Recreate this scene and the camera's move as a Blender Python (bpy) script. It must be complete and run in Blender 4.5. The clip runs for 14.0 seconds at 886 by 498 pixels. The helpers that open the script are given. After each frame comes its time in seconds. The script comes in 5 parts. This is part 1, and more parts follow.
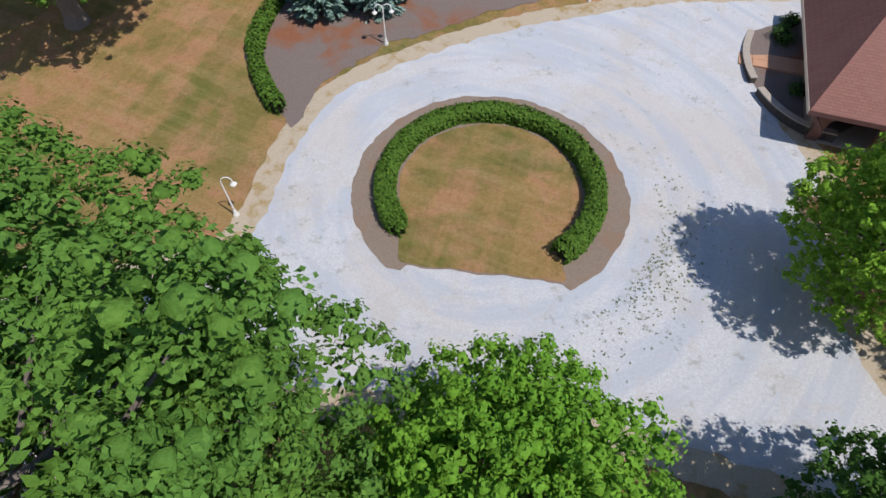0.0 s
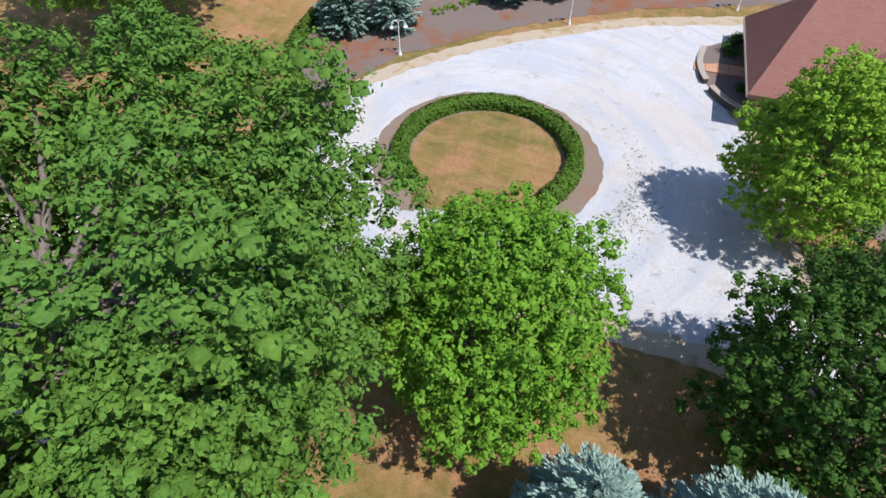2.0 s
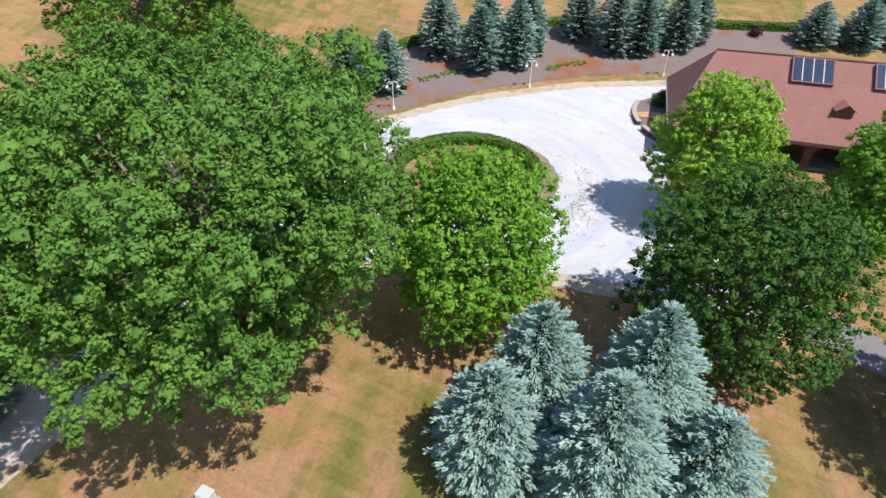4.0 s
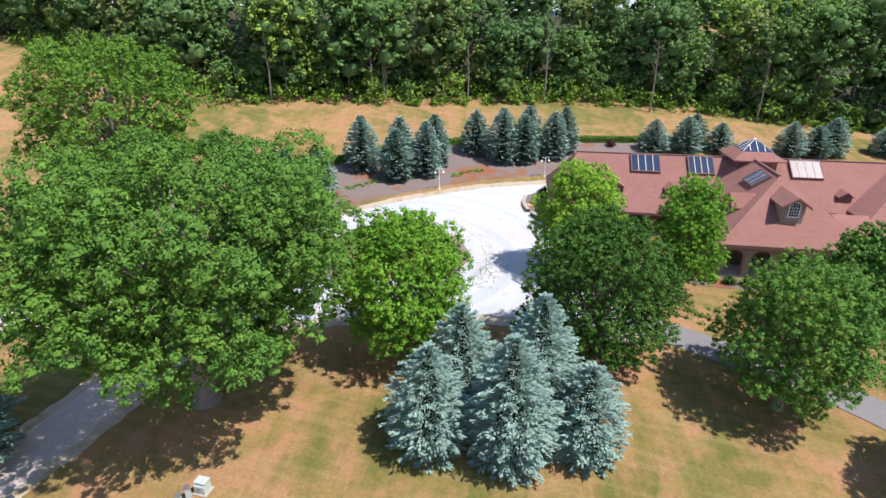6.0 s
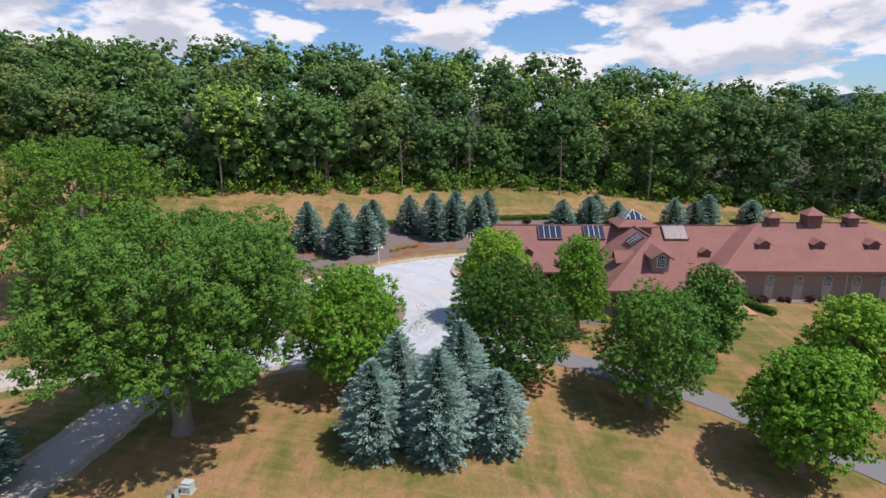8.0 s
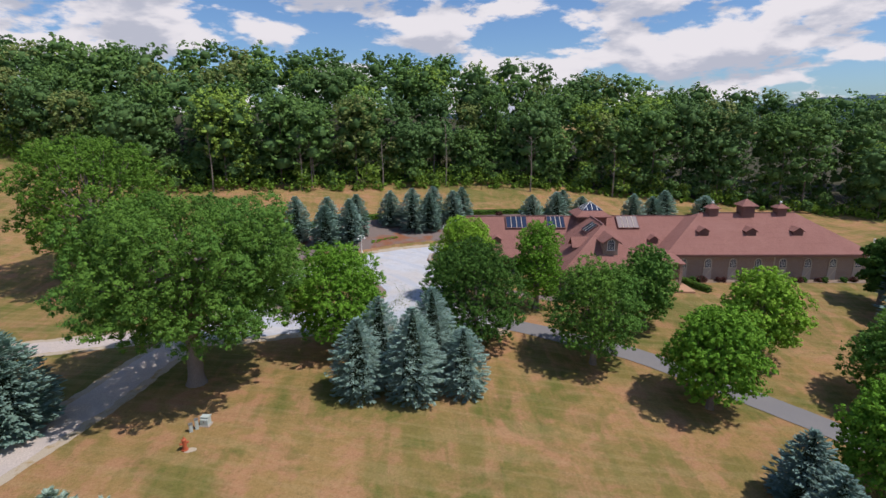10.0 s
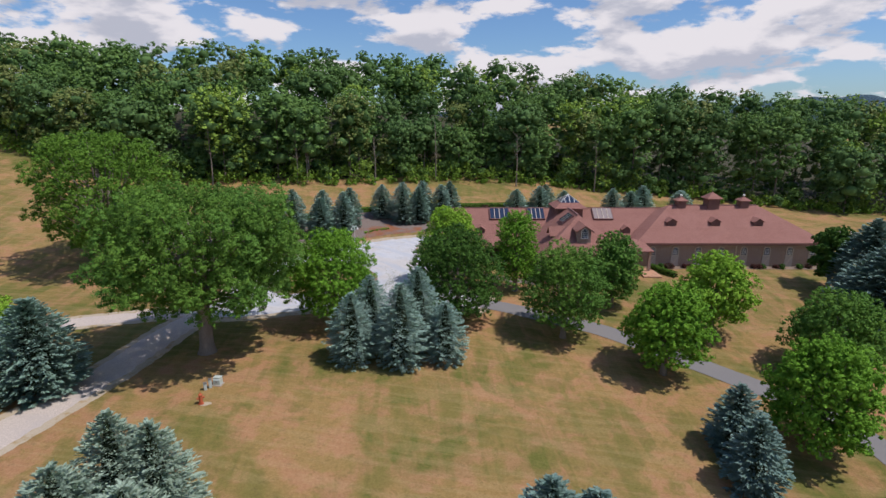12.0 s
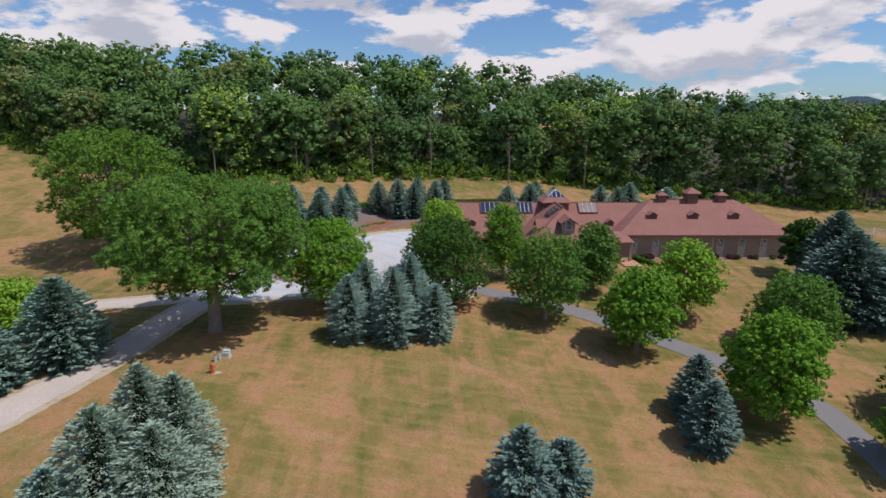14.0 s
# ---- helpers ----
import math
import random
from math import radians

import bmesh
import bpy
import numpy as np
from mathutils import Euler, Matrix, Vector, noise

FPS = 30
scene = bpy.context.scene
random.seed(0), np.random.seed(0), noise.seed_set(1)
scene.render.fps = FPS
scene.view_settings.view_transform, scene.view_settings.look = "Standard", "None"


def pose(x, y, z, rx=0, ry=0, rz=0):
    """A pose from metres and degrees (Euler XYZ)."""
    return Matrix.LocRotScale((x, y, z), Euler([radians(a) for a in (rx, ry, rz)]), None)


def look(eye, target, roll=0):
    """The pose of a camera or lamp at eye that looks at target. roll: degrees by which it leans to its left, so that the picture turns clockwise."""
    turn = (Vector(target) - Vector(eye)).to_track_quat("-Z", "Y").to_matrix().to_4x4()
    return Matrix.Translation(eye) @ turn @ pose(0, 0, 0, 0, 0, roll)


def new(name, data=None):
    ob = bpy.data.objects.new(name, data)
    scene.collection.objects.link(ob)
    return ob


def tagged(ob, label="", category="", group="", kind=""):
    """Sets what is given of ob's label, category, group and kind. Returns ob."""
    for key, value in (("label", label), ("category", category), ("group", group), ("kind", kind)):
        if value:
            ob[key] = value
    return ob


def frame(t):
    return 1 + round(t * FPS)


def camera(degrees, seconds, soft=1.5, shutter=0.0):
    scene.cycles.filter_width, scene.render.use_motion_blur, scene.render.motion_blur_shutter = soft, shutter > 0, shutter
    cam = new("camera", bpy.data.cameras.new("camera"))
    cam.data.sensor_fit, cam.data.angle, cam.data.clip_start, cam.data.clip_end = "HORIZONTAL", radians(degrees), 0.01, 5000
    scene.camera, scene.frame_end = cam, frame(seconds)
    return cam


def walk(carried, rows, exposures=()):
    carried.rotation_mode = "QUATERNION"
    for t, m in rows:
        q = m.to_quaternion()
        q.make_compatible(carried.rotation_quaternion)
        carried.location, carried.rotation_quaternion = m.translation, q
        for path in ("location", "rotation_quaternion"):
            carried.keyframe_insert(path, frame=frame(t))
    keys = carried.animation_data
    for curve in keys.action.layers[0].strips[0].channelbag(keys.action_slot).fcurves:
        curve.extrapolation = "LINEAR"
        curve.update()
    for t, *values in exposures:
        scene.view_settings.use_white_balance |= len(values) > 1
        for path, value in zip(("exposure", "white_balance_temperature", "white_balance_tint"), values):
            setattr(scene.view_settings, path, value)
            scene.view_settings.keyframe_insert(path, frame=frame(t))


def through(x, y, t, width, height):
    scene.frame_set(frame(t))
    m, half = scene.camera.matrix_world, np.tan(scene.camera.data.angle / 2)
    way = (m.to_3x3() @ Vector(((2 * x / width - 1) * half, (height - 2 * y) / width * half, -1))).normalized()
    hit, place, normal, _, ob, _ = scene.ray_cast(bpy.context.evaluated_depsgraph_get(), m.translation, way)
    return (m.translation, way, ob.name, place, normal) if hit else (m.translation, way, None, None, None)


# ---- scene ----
cam = camera(78.8, 14.0)
PATH = [
    (0, (0.003, 0.003, 20.996), (0.003, 5.882, 12.907), -0.15),
    (0.5, (-0.072, -1.709, 21.071), (-0.063, 4.356, 13.121), -0.07),
    (1, (-0.168, -3.675, 21.112), (-0.146, 2.611, 13.335), 0.03),
    (1.5, (-0.229, -5.919, 21.029), (-0.222, 0.640, 13.480), -0.03),
    (2, (-0.302, -8.369, 20.837), (-0.300, -1.534, 13.537), 0.09),
    (2.5, (-0.366, -10.915, 20.630), (-0.379, -3.673, 13.734), 0.08),
    (3, (-0.453, -13.408, 20.512), (-0.479, -5.932, 13.871), 0.17),
    (5.5, (-1.593, -25.468, 20.766), (-0.128, -16.637, 16.310), 0.11),
    (6, (-2.076, -27.784, 20.781), (-0.277, -18.779, 16.823), 0.26),
    (6.5, (-2.554, -30.067, 20.803), (-0.545, -20.919, 17.298), 0.22),
    (7, (-2.898, -32.530, 20.858), (-0.420, -23.325, 17.836), -0.19),
    (7.5, (-3.211, -34.941, 20.905), (-0.414, -25.716, 18.247), -0.20),
    (8, (-3.582, -37.129, 20.922), (-0.632, -27.872, 18.553), -0.31),
    (10.5, (-5.500, -46.126, 20.703), (-2.203, -36.975, 18.383), -0.14),
    (11, (-5.773, -47.576, 20.719), (-2.450, -38.436, 18.392), -0.09),
    (11.5, (-6.050, -48.904, 20.755), (-2.698, -39.779, 18.410), 0.00),
    (12, (-6.310, -50.152, 20.741), (-2.935, -41.039, 18.381), 0.07),
    (12.5, (-6.585, -51.403, 20.685), (-3.194, -42.296, 18.327), 0.13),
    (13, (-6.804, -52.559, 20.598), (-3.399, -43.458, 18.237), 0.16),
    (13.5, (-6.973, -53.643, 20.475), (-3.567, -44.540, 18.123), 0.17),
    (14, (-7.115, -54.675, 20.346), (-3.707, -45.569, 18.007), 0.13),
]
walk(cam, [(t, look(e, g, r)) for t, e, g, r in PATH],
     exposures=[(0, -0.45, 6400, 15), (1.5, -0.15, 6400, 16), (3, 0.02, 6400, 17), (5.5, 0.26, 6400, 17), (7, 0.2, 6400, 17), (8, -0.25, 6400, 18), (10.5, -0.48, 6450, 18), (14, -0.53, 6450, 18)])

# ---- light ----
SUN_EL, SUN_AZ = radians(61), math.atan2(0.81, -0.58)
sun_data = bpy.data.lights.new("sun", "SUN")
sun_data.energy, sun_data.angle, sun_data.color = 5.0, radians(0.53), (1.0, 0.965, 0.91)
sun = new("sun", sun_data)
to_sun = Vector((math.sin(SUN_AZ) * math.cos(SUN_EL), math.cos(SUN_AZ) * math.cos(SUN_EL), math.sin(SUN_EL)))
sun.rotation_mode = "QUATERNION"
sun.rotation_quaternion = to_sun.to_track_quat("Z", "Y")

world = bpy.data.worlds.new("world")
scene.world = world
world.use_nodes = True


class Nodes:
    """Small helper to wire shader nodes."""

    def __init__(self, tree):
        self.tree = tree

    def add(self, kind):
        return self.tree.nodes.new("ShaderNode" + kind)

    def link(self, a, b):
        self.tree.links.new(a, b)

    def put(self, socket, value):
        if isinstance(value, bpy.types.NodeSocket):
            self.tree.links.new(value, socket)
        elif isinstance(value, (tuple, list)) and len(value) == 3 and socket.type == "RGBA":
            socket.default_value = (*value, 1)
        else:
            socket.default_value = value

    def math(self, op, a, b=0.0, clamp=False):
        n = self.add("Math")
        n.operation, n.use_clamp = op, clamp
        self.put(n.inputs[0], a)
        self.put(n.inputs[1], b)
        return n.outputs[0]

    def noise(self, vector, scale, detail=4.0, rough=0.55, dist=0.0):
        n = self.add("TexNoise")
        if vector is not None:
            self.link(vector, n.inputs["Vector"])
        n.inputs["Scale"].default_value, n.inputs["Detail"].default_value = scale, detail
        n.inputs["Roughness"].default_value, n.inputs["Distortion"].default_value = rough, dist
        return n.outputs["Fac"]

    def step(self, value, lo, hi):
        n = self.add("MapRange")
        n.interpolation_type = "SMOOTHSTEP"
        self.put(n.inputs[0], value)
        n.inputs[1].default_value, n.inputs[2].default_value = lo, hi
        return n.outputs[0]

    def mix(self, fac, a, b, blend="MIX"):
        n = self.add("Mix")
        n.data_type, n.blend_type = "RGBA", blend
        self.put(n.inputs[0], fac)
        self.put(n.inputs[6], a)
        self.put(n.inputs[7], b)
        return n.outputs[2]


def build_sky():
    """Blue summer sky with banks of fair-weather cumulus that close up towards the horizon."""
    k = Nodes(world.node_tree)
    back = world.node_tree.nodes["Background"]
    sky = k.add("TexSky")
    sky.sky_type, sky.sun_disc = "NISHITA", False
    sky.sun_elevation, sky.sun_rotation = SUN_EL, SUN_AZ
    sky.air_density, sky.dust_density, sky.ozone_density = 1.0, 0.6, 1.5
    sep = k.add("SeparateXYZ")
    k.link(k.add("TexCoord").outputs["Generated"], sep.inputs[0])

    def veil(rise):
        com = k.add("CombineXYZ")
        k.link(sep.outputs[0], com.inputs[0])
        k.link(sep.outputs[1], com.inputs[1])
        k.link(k.math("MULTIPLY", k.math("ADD", sep.outputs[2], rise), 2.7), com.inputs[2])
        return com.outputs[0]

    thin = k.math("MULTIPLY", k.step(sep.outputs[2], 0.12, 0.85), 0.13)
    body = k.noise(veil(0.0), 5.4, 10.0, 0.55, 0.1)
    cover = k.step(k.math("SUBTRACT", body, thin), 0.452, 0.512)
    above = k.noise(veil(0.03), 5.4, 8.0, 0.53, 0.1)
    shade = k.step(k.math("ADD", above, k.math("MULTIPLY", k.math("SUBTRACT", body, 0.5), -0.35)), 0.475, 0.60)
    cloud = k.mix(shade, (21.0, 21.0, 21.2), (12.6, 13.6, 15.4))
    blue = k.mix(1.0, sky.outputs[0], (1.7, 2.35, 3.0), "MULTIPLY")
    k.link(k.mix(cover, blue, cloud), back.inputs[0])
    back.inputs[1].default_value = 0.052


build_sky()

# ---- materials ----


def material(name, build, rough=0.8, spec=0.3, metal=0.0, through=0.0):
    """A node material; build(k, position) gives (colour socket, bump height socket or None, bump distance)."""
    m = bpy.data.materials.new(name)
    m.use_nodes = True
    k = Nodes(m.node_tree)
    bsdf = m.node_tree.nodes["Principled BSDF"]
    bsdf.inputs["Roughness"].default_value = rough
    bsdf.inputs["Specular IOR Level"].default_value = spec
    bsdf.inputs["Metallic"].default_value = metal
    colour, height, dist = build(k, k.add("NewGeometry").outputs["Position"])
    k.put(bsdf.inputs["Base Color"], colour)
    if height is not None:
        b = k.add("Bump")
        b.inputs["Strength"].default_value, b.inputs["Distance"].default_value = 0.7, dist
        k.link(height, b.inputs["Height"])
        k.link(b.outputs[0], bsdf.inputs["Normal"])
    if through:
        tr = k.add("BsdfTranslucent")
        k.put(tr.inputs[0], colour)
        ms = k.add("MixShader")
        ms.inputs[0].default_value = through
        k.link(bsdf.outputs[0], ms.inputs[1])
        k.link(tr.outputs[0], ms.inputs[2])
        k.link(ms.outputs[0], m.node_tree.nodes["Material Output"].inputs[0])
    return m


def plain(name, colour, rough=0.7, vary=0.25, scale=3.0, metal=0.0, spec=0.3):
    dark = tuple(c * (1 - vary) for c in colour)
    return material(name, lambda k, p: (k.mix(k.noise(p, scale, 6), dark, colour), k.noise(p, scale * 9, 3), 0.01), rough, spec, metal)


def foliage(name, dark, light, tint, patch=0.25, rough=0.62, through=0.12, spec=0.07, leafy=7.0):
    """Leaves: each leaf a little different, drifting by clump and by limb."""
    def build(k, p):
        isl = k.add("NewGeometry").outputs["Random Per Island"]
        c = k.mix(k.math("ADD", k.math("MULTIPLY", isl, 0.5), 0.34), dark, light)
        c = k.mix(k.math("MULTIPLY", k.step(k.noise(p, patch, 3), 0.42, 0.68), 0.6), c, tint)
        c = k.mix(k.math("MULTIPLY", k.step(k.noise(p, patch * 4, 2), 0.45, 0.65), 0.22), c, light)
        grain = k.noise(p, leafy, 3, 0.7)
        # Darkened where the grain is low, imitating shaded gaps between leaves.
        c = k.mix(k.math("MULTIPLY", k.step(grain, 0.58, 0.40), 0.28), c, dark)
        return c, grain, 0.5 / leafy
    return material(name, build, rough, spec, through=through)


def lawn(k, p):
    """Sun-dried turf: broad green and straw areas, mowing bands, fine stubble."""
    big = k.noise(p, 0.045, 4, 0.55, 0.5)
    area = k.noise(p, 0.13, 5, 0.6, 0.6)
    mid = k.noise(p, 0.42, 5, 0.62, 0.4)
    fine = k.noise(p, 5.5, 6, 0.78)
    blade = k.noise(p, 16.0, 4, 0.8)

    def bands(degrees, wide, squash):
        turn = k.add("Mapping")
        k.link(p, turn.inputs[0])
        turn.inputs["Rotation"].default_value = (0, 0, radians(degrees))
        squeeze = k.add("Mapping")
        k.link(turn.outputs[0], squeeze.inputs[0])
        squeeze.inputs["Scale"].default_value = (1.0, squash, 1.0)
        return k.noise(squeeze.outputs[0], wide, 2, 0.5)

    mow = k.step(bands(14, 0.85, 0.025), 0.44, 0.56)
    rake = k.step(bands(-62, 1.7, 0.05), 0.46, 0.62)
    grain = k.math("ADD", k.math("MULTIPLY", k.step(fine, 0.28, 0.72), 0.6), k.math("MULTIPLY", k.step(blade, 0.25, 0.75), 0.4))
    straw = k.mix(grain, (0.254, 0.156, 0.056), (0.412, 0.264, 0.108))
    rosy = k.mix(grain, (0.300, 0.152, 0.070), (0.468, 0.264, 0.138))
    green = k.mix(grain, (0.092, 0.100, 0.021), (0.184, 0.182, 0.047))
    dry = k.mix(k.step(mid, 0.44, 0.62), straw, rosy)
    amount = k.math("ADD", k.math("MULTIPLY", k.step(big, 0.48, 0.57), 0.46), k.math("MULTIPLY", k.step(area, 0.45, 0.56), 0.52))
    amount = k.math("ADD", amount, k.math("MULTIPLY", k.math("SUBTRACT", mow, 0.6), 0.26), True)
    amount = k.math("ADD", amount, k.math("MULTIPLY", k.math("SUBTRACT", k.step(mid, 0.60, 0.42), 0.55), 0.25), True)
    c = k.mix(amount, dry, green)
    c = k.mix(k.math("MULTIPLY", rake, 0.16), c, k.mix(grain, (0.36, 0.26, 0.12), (0.54, 0.40, 0.215)))
    scuff = k.step(k.noise(p, 1.9, 9, 0.85), 0.50, 0.34)
    c = k.mix(k.math("MULTIPLY", scuff, 0.5), c, (0.13, 0.10, 0.04))
    return c, k.noise(p, 11.0, 4, 0.85), 0.08


def gravel(k, p):
    sep = k.add("SeparateXYZ")
    k.link(p, sep.inputs[0])
    dx, dy = k.math("SUBTRACT", sep.outputs[0], 2.45), k.math("SUBTRACT", sep.outputs[1], 19.25)
    rad = k.math("SQRT", k.math("ADD", k.math("MULTIPLY", dx, dx), k.math("MULTIPLY", dy, dy)))
    swing = k.add("CombineXYZ")
    k.link(rad, swing.inputs[0])
    k.link(k.math("MULTIPLY", k.math("ARCTAN2", dy, dx), 1.6), swing.inputs[1])
    track = k.step(k.noise(swing.outputs[0], 0.75, 4, 0.6, 0.3), 0.44, 0.62)
    big = k.noise(p, 0.13, 5, 0.55, 0.8)
    fine = k.noise(p, 10.0, 6, 0.85)
    c = k.mix(k.step(fine, 0.25, 0.75), (0.42, 0.43, 0.43), (0.64, 0.645, 0.645))
    c = k.mix(k.math("MULTIPLY", k.step(big, 0.46, 0.60), 0.55), c, k.mix(fine, (0.40, 0.36, 0.31), (0.66, 0.61, 0.54)))
    c = k.mix(k.math("MULTIPLY", track, 0.6), c, (0.41, 0.45, 0.50))
    worn = k.step(k.noise(p, 0.34, 7, 0.72, 1.0), 0.50, 0.60)
    c = k.mix(k.math("MULTIPLY", worn, 0.38), c, k.mix(fine, (0.36, 0.325, 0.285), (0.60, 0.56, 0.50)))
    blot = k.math("MULTIPLY", k.step(k.noise(p, 1.1, 6, 0.75), 0.56, 0.66), 0.4)
    c = k.mix(k.math("MULTIPLY", blot, k.step(k.noise(p, 0.18, 2), 0.44, 0.54)), c, (0.20, 0.19, 0.12))
    return c, k.noise(p, 18, 4, 0.8), 0.03


def lane_gravel(k, p):
    fine = k.noise(p, 9.0, 6, 0.85)
    c = k.mix(k.step(fine, 0.25, 0.75), (0.37, 0.315, 0.265), (0.67, 0.585, 0.505))
    return k.mix(k.math("MULTIPLY", k.step(k.noise(p, 0.5, 5, 0.6), 0.45, 0.62), 0.6), c, (0.46, 0.41, 0.37)), k.noise(p, 16, 4, 0.8), 0.03


def shoulder(k, p):
    c = k.mix(k.noise(p, 11.0, 5, 0.8), (0.30, 0.235, 0.15), (0.60, 0.52, 0.40))
    c = k.mix(k.step(k.noise(p, 0.9, 5, 0.7), 0.5, 0.66), c, (0.36, 0.26, 0.12))
    return c, k.noise(p, 15, 3), 0.03


def asphalt(k, p):
    c = k.mix(k.noise(p, 20.0, 4, 0.8), (0.13, 0.13, 0.135), (0.24, 0.235, 0.23))
    return k.mix(k.math("MULTIPLY", k.noise(p, 0.4, 4), 0.5), c, (0.27, 0.25, 0.225)), k.noise(p, 30, 2), 0.01


def mulch(k, p):
    c = k.mix(k.noise(p, 8.0, 5, 0.8), (0.125, 0.098, 0.084), (0.29, 0.235, 0.205))
    rust = k.step(k.noise(p, 0.19, 3, 0.5, 0.4), 0.53, 0.66)
    c = k.mix(k.math("MULTIPLY", rust, 0.85), c, k.mix(k.noise(p, 5, 5, 0.8), (0.19, 0.06, 0.022), (0.36, 0.15, 0.07)))
    return c, k.noise(p, 18, 4, 0.8), 0.06


def ring_mulch(k, p):
    c = k.mix(k.noise(p, 8.0, 5, 0.8), (0.16, 0.12, 0.09), (0.36, 0.285, 0.22))
    return k.mix(k.step(k.noise(p, 0.8, 4), 0.5, 0.65), c, (0.27, 0.185, 0.13)), k.noise(p, 18, 4, 0.8), 0.05


def shingle(k, p):
    brick = k.add("TexBrick")
    m = k.add("Mapping")
    k.link(k.add("TexCoord").outputs["Object"], m.inputs[0])
    m.inputs["Rotation"].default_value = (radians(-30), 0, 0)
    k.link(m.outputs[0], brick.inputs["Vector"])
    brick.inputs["Scale"].default_value, brick.inputs["Brick Width"].default_value, brick.inputs["Row Height"].default_value = 1.0, 0.35, 0.16
    brick.inputs["Mortar Size"].default_value = 0.008
    brick.inputs["Color1"].default_value = (0.285, 0.140, 0.112, 1)
    brick.inputs["Color2"].default_value = (0.330, 0.165, 0.132, 1)
    brick.inputs["Mortar"].default_value = (0.19, 0.085, 0.065, 1)
    c = k.mix(k.math("MULTIPLY", k.step(k.noise(p, 0.5, 5), 0.4, 0.7), 0.35), brick.outputs[0], (0.36, 0.19, 0.155))
    return k.mix(k.math("MULTIPLY", k.noise(p, 14, 4, 0.8), 0.4), c, (0.25, 0.11, 0.085)), brick.outputs["Fac"], -0.01


def brickwork(k, p):
    brick = k.add("TexBrick")
    m = k.add("Mapping")
    k.link(k.add("TexCoord").outputs["Object"], m.inputs[0])
    m.inputs["Rotation"].default_value = (radians(90), 0, 0)
    k.link(m.outputs[0], brick.inputs["Vector"])
    brick.inputs["Scale"].default_value, brick.inputs["Brick Width"].default_value, brick.inputs["Row Height"].default_value = 1.0, 0.215, 0.075
    brick.inputs["Mortar Size"].default_value = 0.01
    brick.inputs["Color1"].default_value = (0.30, 0.20, 0.155, 1)
    brick.inputs["Color2"].default_value = (0.40, 0.275, 0.215, 1)
    brick.inputs["Mortar"].default_value = (0.42, 0.36, 0.31, 1)
    return k.mix(k.math("MULTIPLY", k.noise(p, 0.8, 4), 0.3), brick.outputs[0], (0.26, 0.17, 0.13)), brick.outputs["Fac"], -0.008


def bark_look(k, p):
    m = k.add("Mapping")
    k.link(p, m.inputs[0])
    m.inputs["Scale"].default_value = (1, 1, 0.2)
    n = k.noise(m.outputs[0], 14, 5, 0.7)
    return k.mix(n, (0.11, 0.09, 0.075), (0.33, 0.285, 0.24)), n, 0.05


def ridge_wood(k, p):
    # The blue of distance haze is put into the wood's colour here.
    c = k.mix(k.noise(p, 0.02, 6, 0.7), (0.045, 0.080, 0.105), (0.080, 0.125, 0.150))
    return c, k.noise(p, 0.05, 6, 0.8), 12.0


LAWN = material("dry_lawn", lawn, 0.95, 0.1)
GRAVEL = material("crushed_limestone", gravel, 0.95, 0.15)
LANE = material("tan_gravel", lane_gravel, 0.95, 0.12)
SHOULDER = material("drive_shoulder", shoulder, 0.95, 0.1)
ASPHALT = material("old_asphalt", asphalt, 0.9, 0.2)
MULCH = material("bark_mulch", mulch, 0.95, 0.1)
RING_MULCH = material("ring_mulch", ring_mulch, 0.95, 0.1)
SHINGLE = material("red_brown_shingle", shingle, 0.9, 0.2)
BRICK = material("tan_brick", brickwork, 0.9, 0.2)
BARK = material("bark", bark_look, 0.95, 0.1)
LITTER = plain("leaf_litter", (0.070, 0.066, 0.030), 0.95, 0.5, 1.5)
RIDGE = material("haze_tinted_wood", ridge_wood, 1.0, 0.0)
OAK_LEAF = foliage("oak_leaf", (0.042, 0.104, 0.017), (0.171, 0.330, 0.050), (0.090, 0.221, 0.047))
FIELD_OAK_LEAF = foliage("field_oak_leaf", (0.042, 0.103, 0.014), (0.184, 0.348, 0.046), (0.129, 0.272, 0.035))
DARK_LEAF = foliage("dark_leaf", (0.023, 0.068, 0.012), (0.094, 0.200, 0.034), (0.047, 0.111, 0.021))
MAPLE_LEAF = foliage("maple_leaf", (0.060, 0.164, 0.015), (0.219, 0.434, 0.044), (0.113, 0.279, 0.024), 0.4)
BRIGHT_LEAF = foliage("bright_leaf", (0.102, 0.227, 0.020), (0.354, 0.584, 0.061), (0.187, 0.377, 0.034), 0.4)
WOOD_LEAF = foliage("woodland_leaf", (0.042, 0.092, 0.022), (0.181, 0.329, 0.084), (0.165, 0.280, 0.074), 0.075, leafy=3.0)
# Deep tone: a tree colour of its own, and the painted shade filling crowns.
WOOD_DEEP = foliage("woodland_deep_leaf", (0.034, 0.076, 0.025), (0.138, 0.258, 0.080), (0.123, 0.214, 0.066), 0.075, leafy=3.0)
WOOD_OLIVE = foliage("woodland_olive_leaf", (0.065, 0.097, 0.026), (0.276, 0.348, 0.103), (0.289, 0.317, 0.117), 0.075, leafy=3.0)
WOOD_LIME = foliage("woodland_lime_leaf", (0.100, 0.174, 0.025), (0.332, 0.490, 0.088), (0.287, 0.439, 0.074), 0.075, leafy=3.0)
BRUSH_LEAF = foliage("brush_leaf", (0.070, 0.150, 0.016), (0.240, 0.390, 0.052), (0.165, 0.270, 0.040), 0.2)
